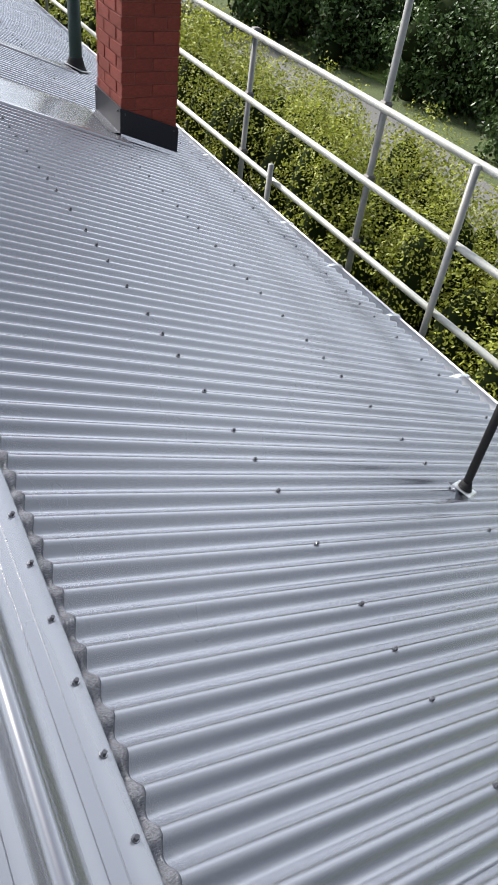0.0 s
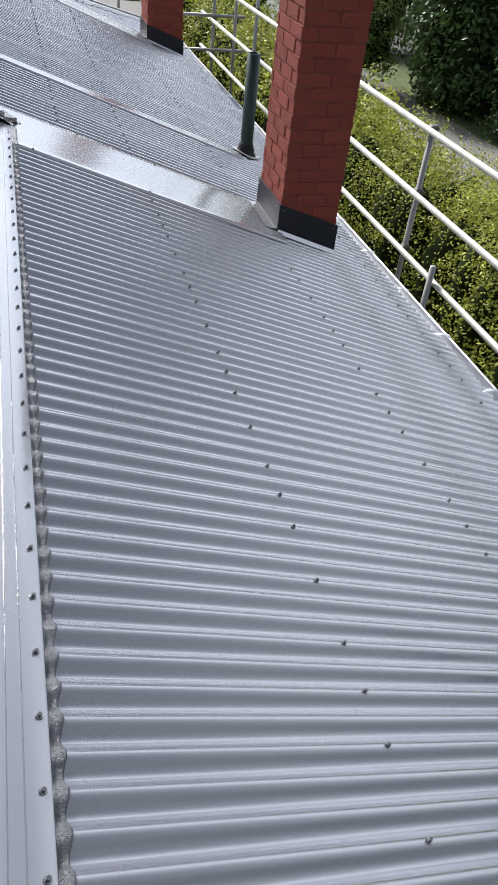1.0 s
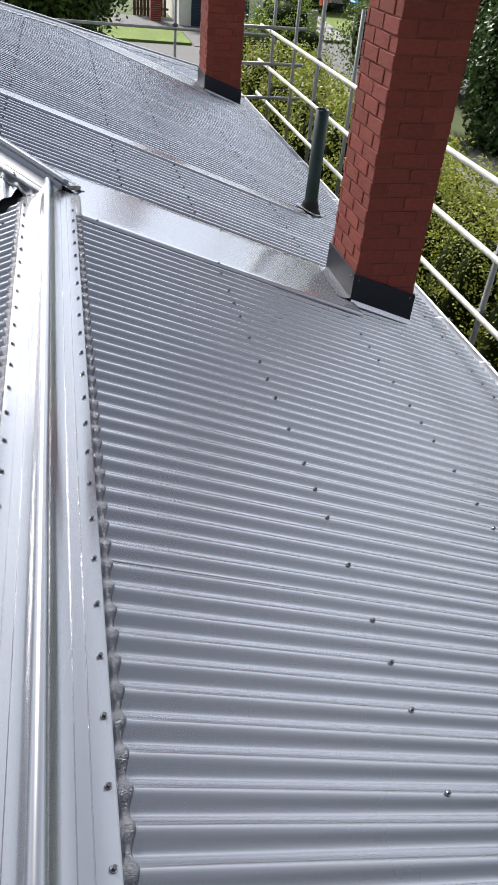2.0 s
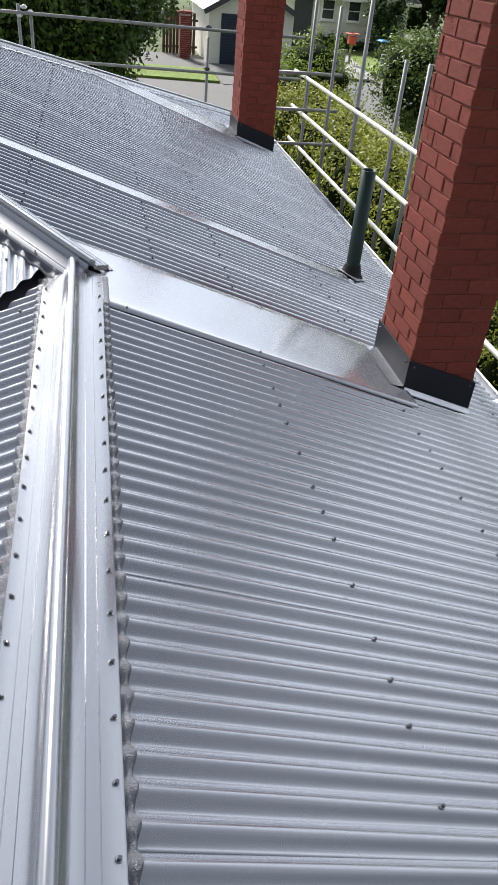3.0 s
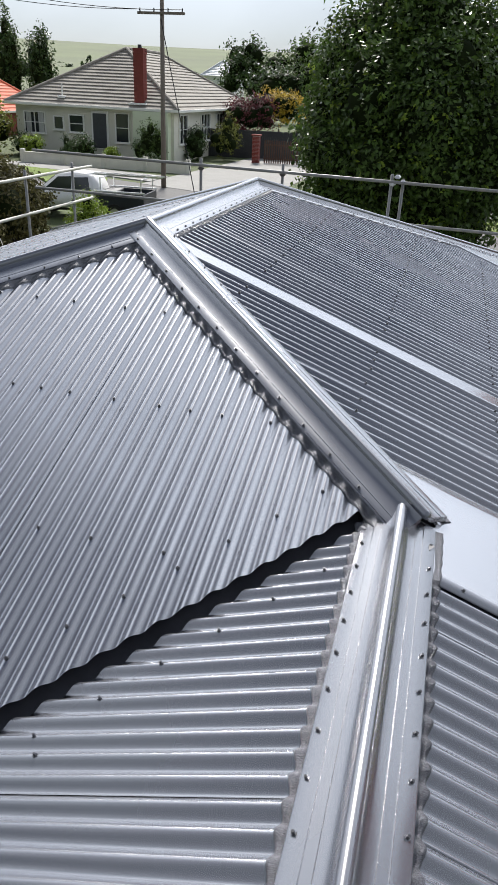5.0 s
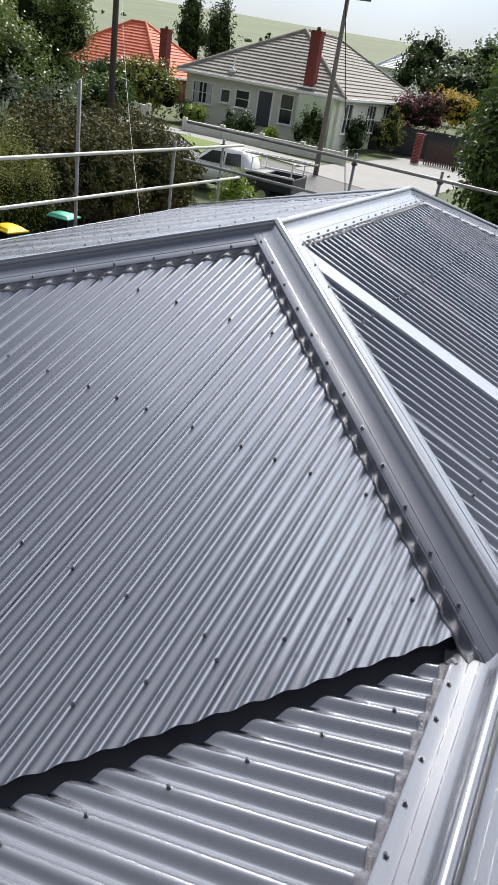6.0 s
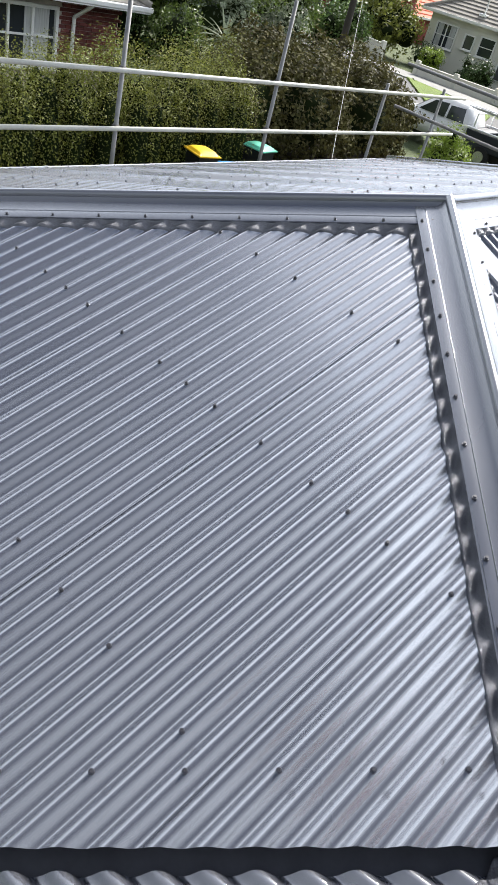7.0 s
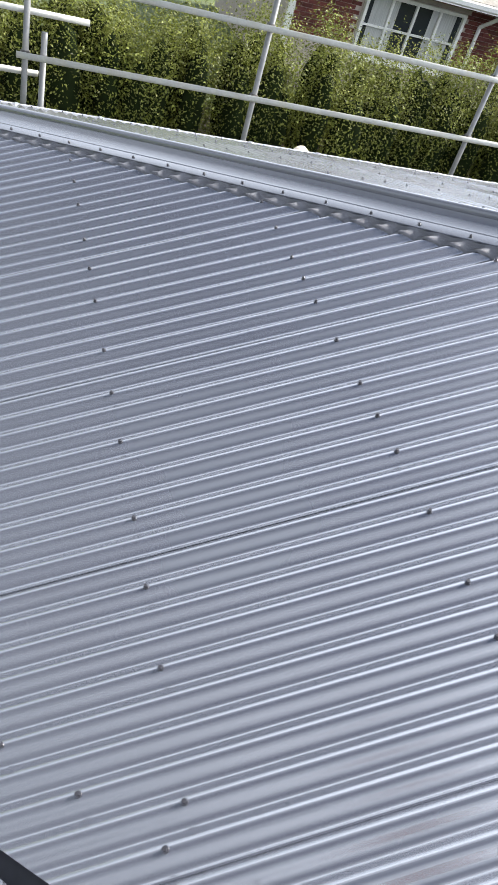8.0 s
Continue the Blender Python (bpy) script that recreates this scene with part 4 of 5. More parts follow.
plant("bush", "bright green leafy bush beyond the corner of the house", "bush", (6.4, 25.0, GZ), blob_set(88, 6.4, 25.0, -2.1, 1.9, 2.2, 1.3, 9), 13500, 0.07, L_fresh, 88, None, "bushes along the east side", 0.2)


def spiky_palm(x, y, z):
    thing = empty("cabbage_palm", (x, y, GZ), "spiky long-leaved cabbage palm above the hedge", "palm")
    inv = thing.matrix_world.inverted()
    part("trunk", a_tube((x, y, GZ), (x, y, z), 0.10, 0.07, 10), M_bark, thing, "", True).matrix_parent_inverse = inv
    rnd = random.Random(9)
    for i in range(46):
        th, el = rnd.uniform(0, 2 * math.pi), rnd.uniform(-0.35, 1.4)
        ln = rnd.uniform(0.75, 1.1)
        d = Vector((math.cos(th) * math.cos(el), math.sin(th) * math.cos(el), math.sin(el)))
        w = d.cross(Vector((0, 0, 1))).normalized() * 0.042
        rows_ = []
        for k in range(5):
            t = k / 4
            c = Vector((x, y, z)) + d * ln * t + Vector((0, 0, -0.22 * t * t))
            wk = w * (1 - t * 0.92) * (0.5 + min(1, t * 4) * 0.5)
            rows_.append([c - wk, c + Vector((0, 0, -0.012)), c + wk])
        grid("blade", rows_, L_palm, thing, smooth=False).matrix_parent_inverse = inv


spiky_palm(-14.3, 17.7, -0.85)


# ---- neighbouring houses ----
def win(parent, inv, c, w, h, out_, cols=1, rows_n=1, curtain=False):
    """A window with frame, bars and panes, its middle at c on a wall that faces out_ ('-y' or '+x')."""
    turn = {"-y": 0, "+x": 90, "-x": -90}[out_]
    m = Matrix.Translation(c) @ pose(0, 0, 0, 0, 0, turn)
    bm = bmesh.new()
    t = 0.07
    for s in (-1, 1):
        box(bm, (s * (w / 2), -0.03, 0), (t, 0.10, h + t), m)
        box(bm, (0, -0.03, s * h / 2), (w - t, 0.10, t), m)
    fr = part("window_frame", bm, M_white, parent, "white painted frame")
    fr.matrix_parent_inverse = inv
    for i in range(1, cols):
        part("mullion", a_box((-w / 2 + w * i / cols, -0.02, 0), (0.055, 0.06, h - t), m), M_white, fr)
    for i in range(1, rows_n):
        part("glazing_bar", a_box((0, -0.018, -h / 2 + h * i / rows_n), (w - t, 0.05, 0.04), m), M_white, fr)
    part("pane", a_box((0, 0.012, 0), (w - t, 0.012, h - t), m), M_glass, fr, "dark reflecting glass")
    if curtain:
        for s in (-1, 1):
            part("curtain", a_box((s * w * 0.3, 0.004, 0), (w * 0.26, 0.004, h - t * 1.2), m), M_curtain, fr, "pale curtain behind the glass")
    part("sill", a_box((0, -0.06, -h / 2 - 0.06), (w + 0.16, 0.16, 0.05), m), M_white, parent).matrix_parent_inverse = inv


def hip_roof(name, x0, x1, y0, y1, ze, zr, mat_, parent, inv, course=0.34):
    half = min(x1 - x0, y1 - y0) / 2
    n = max(4, int(half / course))
    rows_ = []
    for k in range(n + 1):
        d = half * k / n
        z = ze + (zr - ze) * k / n
        ring = lambda d_, z_: [Vector((x0 + d_, y0 + d_, z_)), Vector((x1 - d_, y0 + d_, z_)), Vector((x1 - d_, y1 - d_, z_)), Vector((x0 + d_, y1 - d_, z_))]
        rows_.append(ring(d, z - 0.005))
        if k < n:
            rows_.append(ring(d - 0.01, z + 0.055))
    ob = grid(name, rows_, mat_, parent, "overlapping concrete tiles in courses", False, True)
    ob.matrix_parent_inverse = inv
    # ridge and hip rolls
    top = [Vector((x0 + half, y0 + half, zr)), Vector((x1 - half, y1 - half, zr))]
    lines = [(top[0], top[1])] if (top[1] - top[0]).length > 0.3 else []
    for cx, cy in ((x0, y0), (x1, y0), (x1, y1), (x0, y1)):
        c = Vector((cx, cy, ze))
        lines.append((c, min(top, key=lambda q: (q - c).length)))
    for a, b in lines:
        part("ridge_roll", a_tube(a + Vector((0, 0, 0.05)), b + Vector((0, 0, 0.05)), 0.11, None, 8), mat_, ob)
    return ob


def house(label, x0, x1, y0, y1, ze, zr, wall_mat, roof_mat, over=0.5, boards=0.0):
    thing = empty("house", ((x0 + x1) / 2, (y0 + y1) / 2, GZ), label, "house", "neighbouring houses")
    inv = thing.matrix_world.inverted()
    part("wall", a_box(((x0 + x1) / 2, (y0 + y1) / 2, (GZ + ze) / 2), (x1 - x0, y1 - y0, ze - GZ)), wall_mat, thing).matrix_parent_inverse = inv
    if boards:
        z = GZ + 0.5
        while z < ze - 0.1:
            bm = bmesh.new()
            box(bm, ((x0 + x1) / 2, (y0 + y1) / 2, z), (x1 - x0 + 0.05, y1 - y0 + 0.05, 0.025))
            part("weatherboard", bm, wall_mat, thing).matrix_parent_inverse = inv
            z += boards
    part("soffit", a_box(((x0 + x1) / 2, (y0 + y1) / 2, ze - 0.03), (x1 - x0 + 2 * over, y1 - y0 + 2 * over, 0.05)), M_white, thing).matrix_parent_inverse = inv
    bm = bmesh.new()
    for sx, sy, w, d in ((0, -1, x1 - x0 + 2 * over + 0.2, 0.12), (0, 1, x1 - x0 + 2 * over + 0.2, 0.12)):
        box(bm, ((x0 + x1) / 2, (y0 + y1) / 2 + sy * ((y1 - y0) / 2 + over + 0.05), ze + 0.05), (w, d, 0.14))
    for sx in (-1, 1):
        box(bm, ((x0 + x1) / 2 + sx * ((x1 - x0) / 2 + over + 0.05), (y0 + y1) / 2, ze + 0.05), (0.12, y1 - y0 + 2 * over, 0.14))
    part("gutter", bm, M_white, thing, "white gutter").matrix_parent_inverse = inv
    hip_roof("roof", x0 - over, x1 + over, y0 - over, y1 + over, ze + 0.06, zr, roof_mat, thing, inv)
    return thing, inv


def brick_stack(parent, inv, x, y, z0, z1, w=0.75, d=0.6):
    ob = part("chimney", a_box((x, y, (z0 + z1) / 2), (w - 0.03, d - 0.03, z1 - z0)), M_far_brick, parent, "red brick stack")
    ob.matrix_parent_inverse = inv
    z = z0
    while z < z1:
        o = 0.0 if z < z1 - 0.35 else 0.05
        part("brick_course", a_box((x, y, z + 0.038), (w + o, d + o, 0.072)), M_far_brick, ob)
        z += 0.086
    part("chimney_pot", a_tube((x, y, z1), (x, y, z1 + 0.22), 0.14, 0.11, 12), M_charcoal, ob)
    part("flashing", a_box((x, y - 0.1, z0 + 0.35), (w + 0.5, d + 0.5, 0.10), pose(0, 0, 0)), M_white, ob, "white flashing at the foot")


h, inv = house("pale stucco bungalow with brown-grey tiled hip roof and red chimney", -29.3, -17.9, 50.0, 67.5, -0.1, 3.55, M_stucco, M_tile)
part("bay", a_box((-19.3, 49.72, (GZ - 0.15) / 2), (2.4, 0.7, -0.15 - GZ)), M_green_wall, h, "pale green projecting chimney breast").matrix_parent_inverse = inv
for c, w, hh, cols, rws in (((-27.9, 49.97, -1.2), 1.55, 1.3, 2, 2), ((-26.1, 49.97, -1.15), 0.7, 0.8, 1, 1), ((-24.8, 49.97, -1.15), 1.05, 1.05, 1, 2), ((-21.5, 49.97, -1.25), 0.95, 1.75, 1, 2)):
    win(h, inv, c, w, hh, "-y", cols, rws, c[0] < -27)
part("door_surround", a_box((-23.1, 49.96, -1.45), (1.2, 0.06, 2.3)), M_white, h, "white painted door surround").matrix_parent_inverse = inv
part("door", a_box((-23.1, 49.93, -1.5), (0.95, 0.08, 2.1)), M_barge, h, "dark recessed front door").matrix_parent_inverse = inv
for y, w, cols in ((51.6, 1.5, 2), (56.2, 2.0, 3), (59.6, 1.6, 2), (64.6, 1.2, 1)):
    win(h, inv, (-17.87, y, -1.2), w, 1.75, "+x", cols, 2)
brick_stack(h, inv, -20.3, 50.3, -0.1, 3.4, 0.66, 0.6)
part("vent_flashing", a_box((-25.9, 50.3, 0.42), (0.5, 0.5, 0.16), None, 0.03), M_white, h, "white flashing of a roof vent").matrix_parent_inverse = inv
part("vent_stub", a_tube((-25.9, 50.3, 0.3), (-25.9, 50.3, 1.25), 0.05, None, 8), M_white, h, "short white roof vent").matrix_parent_inverse = inv
h, inv = house("brick house with bright orange tiled hip roof across the street", -50.0, -38.5, 60.0, 70.0, -1.3, 2.6, M_far_brick, M_tile_orange)
for x in (-47.5, -44.0, -40.5):
    win(h, inv, (x, 59.97, -2.1), 1.6, 1.1, "-y", 2, 2)
brick_stack(h, inv, -37.9, 60.0, -1.6, 2.3, 0.7, 0.7)
h, inv = house("cream weatherboard house with dark grey tiled hip roof", 9.6, 17.7, 46.0, 56.0, -0.75, 2.6, M_board, M_tile_dark, 0.4, 0.16)
for x in (13.0, 14.5):
    win(h, inv, (x, 45.94, -1.25), 0.72, 0.95, "-y", 1, 2)
# no opening is cut: a dark panel paints the shade inside the porch
part("porch_recess", a_box((11.6, 45.96, -1.85), (1.0, 0.1, 2.1)), M_barge, h, "dark panel with an open porch's shade put into its colour").matrix_parent_inverse = inv
part("downpipe", a_tube((13.75, 45.9, GZ), (13.75, 45.9, -0.8), 0.05, None, 8), M_white, h).matrix_parent_inverse = inv
part("base", a_box((13.65, 51.0, GZ + 0.25), (8.2, 10.1, 0.5)), M_charcoal, h, "dark foundation").matrix_parent_inverse = inv
h, inv = house("small white gabled house far up the hill", -50.0, -43.5, 150.0, 157.0, 3.2, 6.0, M_white, M_garage_roof, 0.3)
for x in (-48.5, -45.2):
    win(h, inv, (x, 149.95, 1.6), 1.4, 1.3, "-y", 2, 1)


def garage():
    x0, x1, y0, y1, ze, zr = 5.2, 9.0, 37.4, 43.5, -1.0, 0.05
    thing = empty("garage", ((x0 + x1) / 2, (y0 + y1) / 2, GZ), "cream gabled garage with a closed navy roller door", "garage")
    inv = thing.matrix_world.inverted()
    xm = (x0 + x1) / 2
    bm = bmesh.new()
    pts = [(x0, GZ), (x1, GZ), (x1, ze), (xm, zr - 0.08), (x0, ze)]
    a = [bm.verts.new((x, y0, z)) for x, z in pts]
    b = [bm.verts.new((x, y1, z)) for x, z in pts]
    bm.faces.new(a)
    bm.faces.new(list(reversed(b)))
    for i in range(5):
        bm.faces.new((a[i], a[(i + 1) % 5], b[(i + 1) % 5], b[i]))
    part("wall", bm, M_plaster, thing).matrix_parent_inverse = inv
    for s in (-1, 1):
        bm = bmesh.new()
        e = x0 - 0.25 if s < 0 else x1 + 0.25
        ez = ze - 0.12
        for dz in (0.0, 0.06):
            vs = [bm.verts.new(p) for p in ((e, y0 - 0.3, ez + dz), (e, y1 + 0.2, ez + dz), (xm, y1 + 0.2, zr + dz), (xm, y0 - 0.3, zr + dz))]
            bm.faces.new(vs)
        part("roof", bm, M_garage_roof, thing, "pale metal roof").matrix_parent_inverse = inv
        ang = math.degrees(math.atan2(zr - ez, xm - e))
        mid = Vector(((e + xm) / 2, y0 - 0.31, (ez + zr) / 2 - 0.05))
        part("barge_board", a_box((0, 0, 0), (math.hypot(xm - e, zr - ez), 0.05, 0.2), Matrix.Translation(mid) @ pose(0, 0, 0, 0, -ang, 0)), M_barge, thing, "dark barge board").matrix_parent_inverse = inv
    dr = part("roller_door", a_box((7.05, y0 - 0.02, GZ + 1.0), (2.6, 0.04, 2.0)), M_navy, thing, "navy roller door")
    dr.matrix_parent_inverse = inv
    for i in range(18):
        part("slat", a_box((7.05, y0 - 0.05, GZ + 0.06 + 0.11 * i), (2.56, 0.03, 0.085)), M_navy, dr)
    return thing


garage()


def brick_house():
    """The maroon brick house behind the west hedge."""
    x, y0, y1, zt = -16.5, 10.45, 16.2, -0.80
    thing = empty("brick_house", (x - 3, 12.5, GZ), "maroon brick house with white windows behind the hedge", "house", "neighbouring houses")
    inv = thing.matrix_world.inverted()
    part("wall", a_box((x - 3, (y0 + y1) / 2, (GZ + zt) / 2), (6, y1 - y0, zt - GZ)), M_pale_mortar, thing, "pale mortar wall").matrix_parent_inverse = inv
    part("soffit", a_box((x - 2.8, (y0 + y1) / 2, zt + 0.06), (6.9, y1 - y0 + 0.9, 0.1)), M_white, thing).matrix_parent_inverse = inv
    part("gutter", a_box((x + 0.62, (y0 + y1) / 2, zt + 0.10), (0.12, y1 - y0 + 1.0, 0.12), None, 0.02), M_white, thing, "white gutter").matrix_parent_inverse = inv
    hip_roof("roof", x - 6.3, x + 0.6, y0 - 0.45, y1 + 0.45, zt + 0.12, 0.95, M_tile, thing, inv)
    win(thing, inv, (x + 0.03, 13.25, -1.62), 2.4, 1.2, "+x", 4, 2, True)
    part("downpipe", a_tube((x + 0.08, 14.9, GZ), (x + 0.08, 14.9, zt - 0.35), 0.045, None, 10), M_white, thing, "white downpipe").matrix_parent_inverse = inv
    part("downpipe", a_tube((x + 0.08, 14.9, zt - 0.35), (x + 0.55, 15.05, zt), 0.045, None, 10), M_white, thing).matrix_parent_inverse = inv
    part("corner_board", a_box((x + 0.02, y0 - 0.02, (GZ + zt) / 2), (0.1, 0.12, zt - GZ)), M_white, thing).matrix_parent_inverse = inv
    me = BRICK.copy()
    me.materials.clear()
    me.materials.append(M_maroon_brick)
    z, k = -2.1, 0
    while z < zt - 0.04:
        y = y0 + 0.08 + (0.12 if k % 2 else 0)
        while y < y1:
            if not (11.9 < y < 14.6 and z < -0.95):
                ob = new("brick", me)
                ob.matrix_world = pose(x + 0.004, y, z + 0.038) @ Matrix.Diagonal((0.03, 0.228, 0.075, 1))
                ob.parent = thing
                ob.matrix_parent_inverse = inv
            y += 0.24
        z += 0.086
        k += 1


brick_house()


# ---- street, drives, fences ----
def slab(name, label, pts, z, mat_, thick=0.08):
    bm = bmesh.new()
    a = [bm.verts.new((x, y, GZ + z)) for x, y in pts]
    b = [bm.verts.new((x, y, GZ + z - thick)) for x, y in pts]
    bm.faces.new(a)
    for i in range(len(pts)):
        bm.faces.new((a[i], b[i], b[(i + 1) % len(pts)], a[(i + 1) % len(pts)]))
    bmesh.ops.recalc_face_normals(bm, faces=bm.faces)
    return tagged(part(name, bm, mat_), label, name.replace("_", " "), "", "structure")


slab("road", "worn grey asphalt street passing the houses", [(-90, 36.0), (-22, 33.0), (-9, 29.0), (2, 25.2), (70, 22.5), (70, 32.0), (-9, 36.5), (-22, 41.5), (-90, 46.0)], 0.012, M_road, 0.01)
slab("driveway", "pale concrete driveway opening off the street", [(-15.5, 38.8), (-8.6, 36.4), (-8.2, 60), (-14.6, 60)], 0.03, M_concrete, 0.03)
slab("pavement", "pale concrete footpath along the fence", [(-60, 43.6), (-22.5, 41.8), (-15.4, 39.8), (-15.4, 42.5), (-22.5, 44.0), (-60, 46.0)], 0.06, M_concrete)
slab("garden_bed", "dark bark mulch bed under the hedge", [(-14.5, -4), (-6.9, -4), (-6.9, 24.5), (-14.5, 24.5)], 0.02, M_mulch, 0.02)
slab("garage_drive", "grey concrete drive in front of the garage", [(5.1, 32.0), (9.6, 31.7), (9.2, 37.3), (5.0, 39.9), (1.0, 39.9), (1.2, 35.8), (5.1, 35.4)], 0.035, M_road, 0.035)
slab("verge", "bright mown grass verge with concrete kerb", [(1.2, 32.6), (5.0, 32.2), (5.0, 35.3), (1.2, 35.6)], 0.10, M_lawn)
slab("verge", "long mown grass verge between the street and the footpath", [(-24.5, 41.9), (-19.2, 36.0), (-16.2, 35.9), (-17.6, 39.3), (-21.8, 41.3)], 0.10, M_lawn)
slab("front_lawn", "bright green front lawn", [(10.4, 37.0), (24, 36.4), (24, 45.5), (10.6, 45.5)], 0.10, M_lawn)
slab("side_drive", "worn grey driveway beyond the bushes", [(6.6, -6), (9.2, -6), (9.9, 8.7), (10.6, 12.2), (10.3, 20.0), (9.5, 28.0), (6.6, 28.0), (7.2, 14)], 0.02, M_road, 0.02)
slab("side_lawn", "sunlit lawn between dark trees", [(11.7, 12.2), (18, 11), (18, 24), (11.0, 20.5)], 0.05, M_lawn)
slab("garden_path", "pale concrete path to the house", [(11.2, 34.8), (12.4, 34.8), (13.8, 45.6), (12.6, 45.6)], 0.13, M_concrete, 0.05)


def low_wall(label, a, b, h, t=0.16, mat_=None):
    a, b = Vector((*a, GZ)), Vector((*b, GZ))
    d = b - a
    m = Matrix.Translation((a + b) / 2) @ pose(0, 0, 0, 0, 0, math.degrees(math.atan2(d.y, d.x)))
    thing = empty("garden_wall", tuple((a + b) / 2), label, "wall", "garden walls")
    inv = thing.matrix_world.inverted()
    part("wall", a_box((0, 0, h / 2), (d.length, t, h), m, 0.01), mat_ or M_plaster, thing).matrix_parent_inverse = inv
    part("coping", a_box((0, 0, h + 0.03), (d.length, t + 0.08, 0.06), m, 0.01), mat_ or M_stucco, thing).matrix_parent_inverse = inv
    n = max(2, int(d.length / 2.6))
    for i in range(n + 1):
        part("pier", a_box((-d.length / 2 + d.length * i / n, 0, (h + 0.2) / 2), (0.26, 0.26, h + 0.2), m, 0.015), mat_ or M_stucco, thing).matrix_parent_inverse = inv
    return thing


low_wall("low cream garden wall with white piers", (-25.5, 44.2), (-15.0, 44.6), 0.6)
low_wall("low pale wall along the front lawn", (13.2, 36.6), (20, 36.2), 0.75, 0.18, M_concrete)
low_wall("short pale wall beside the path", (9.9, 37.0), (11.3, 36.9), 0.8, 0.18, M_concrete)
low_wall("white wall with gate piers by the street", (-34.5, 46.5), (-28.5, 44.6), 0.9)


def board_fence(label, a, b, h, mat_, pitch, width):
    a, b = Vector((*a, GZ)), Vector((*b, GZ))
    d = b - a
    thing = empty("fence", tuple(a), label, "fence", "fences")
    inv = thing.matrix_world.inverted()
    m = Matrix.Translation(a) @ pose(0, 0, 0, 0, 0, math.degrees(math.atan2(d.y, d.x)))
    n = int(d.length / pitch)
    for i in range(n):
        part("board", a_box((pitch * (i + 0.5), 0, h / 2 + 0.05 * math.sin(i * 1.7) * 0.1), (width, 0.025, h), m), mat_, thing).matrix_parent_inverse = inv
    for z in (0.3, h - 0.3):
        part("fence_rail", a_box((d.length / 2, 0.035, z), (d.length, 0.04, 0.09), m), mat_, thing).matrix_parent_inverse = inv


board_fence("charcoal painted close-boarded fence", (-19.0, 57.0), (-11.0, 58.2), 1.9, M_charcoal, 0.15, 0.146)
board_fence("dark brown picket fence beside a brick pillar", (-13.0, 54.5), (-10.6, 54.8), 1.5, M_dark_wood, 0.16, 0.09)
board_fence("dark brown fence beside the garage", (3.4, 40.0), (5.1, 40.2), 1.7, M_dark_wood, 0.16, 0.13)


def pillar(x, y, h, label):
    thing = empty("brick_pillar", (x, y, GZ), label, "pillar", "brick pillars")
    inv = thing.matrix_world.inverted()
    for i in range(int(h / 0.086)):
        bm = a_box((x, y, GZ + 0.04 + 0.086 * i), (0.46, 0.46, 0.075))
        part("brick_course", bm, M_far_brick, thing).matrix_parent_inverse = inv
    part("core", a_box((x, y, GZ + h / 2), (0.44, 0.44, h)), M_pale_mortar, thing).matrix_parent_inverse = inv
    part("capstone", a_box((x, y, GZ + h + 0.05), (0.6, 0.6, 0.1), None, 0.02), M_far_brick, thing).matrix_parent_inverse = inv


pillar(-13.5, 54.3, 1.75, "red brick gate pillar at the driveway")
pillar(4.3, 38.6, 1.8, "red brick pillar beside the garage")


def power_pole(x, y, h, r, arms, label, wood=None):
    thing = empty("power_pole", (x, y, GZ), label, "power pole", "power poles")
    inv = thing.matrix_world.inverted()
    part("shaft", a_tube((x, y, GZ), (x, y, GZ + h), r, r * 0.7, 12), wood or M_wood, thing, "", True).matrix_parent_inverse = inv
    for z, w in arms:
        ar = part("crossarm", a_box((x, y - r, GZ + z), (w, 0.1, 0.11), None, 0.01), M_wood, thing)
        ar.matrix_parent_inverse = inv
        for i in range(4):
            part("insulator", a_tube((x - w / 2 + 0.12 + (w - 0.24) * i / 3, y - r, GZ + z + 0.05), (x - w / 2 + 0.12 + (w - 0.24) * i / 3, y - r, GZ + z + 0.2), 0.035, 0.025, 8), M_charcoal, ar)
    return thing


power_pole(-14.0, 38.2, 8.65, 0.13, ((8.3, 1.6), (7.55, 2.3)), "tall grey timber power pole with two crossarms")
power_pole(-26.3, 37.8, 9.0, 0.19, ((8.6, 2.0),), "thick dark timber power pole by the street", M_pole)


def wire(a, b, sag, r=0.014, label="thin black overhead power line", mat_=None):
    a, b = Vector(a), Vector(b)
    bm = bmesh.new()
    prev = a
    for i in range(1, 13):
        t = i / 12
        p = a.lerp(b, t) - Vector((0, 0, sag * 4 * t * (1 - t)))
        tube(bm, prev, p, r, None, 6, False)
        prev = p
    tagged(part("overhead_wire", bm, mat_ or M_rubber, None, "", True), label, "cable", "overhead wires")


for dx, z in ((-1.0, 4.5), (1.0, 4.5), (-0.65, 5.25), (0.65, 5.25)):
    wire((-14.0 + dx, 38.1, z), (-26.0 + dx, 37.7, 5.6), 0.35)
wire((-14.0, 38.0, 4.2), (-10.6, 33.4, GZ + 0.1), 0.0, 0.02, "dark stay wire from the power pole to the ground")
wire((-26.0, 37.6, 4.8), (-6.75, 12.9, -1.0), 0.8, 0.005, "thin pale service wire to the house eave", M_galv)


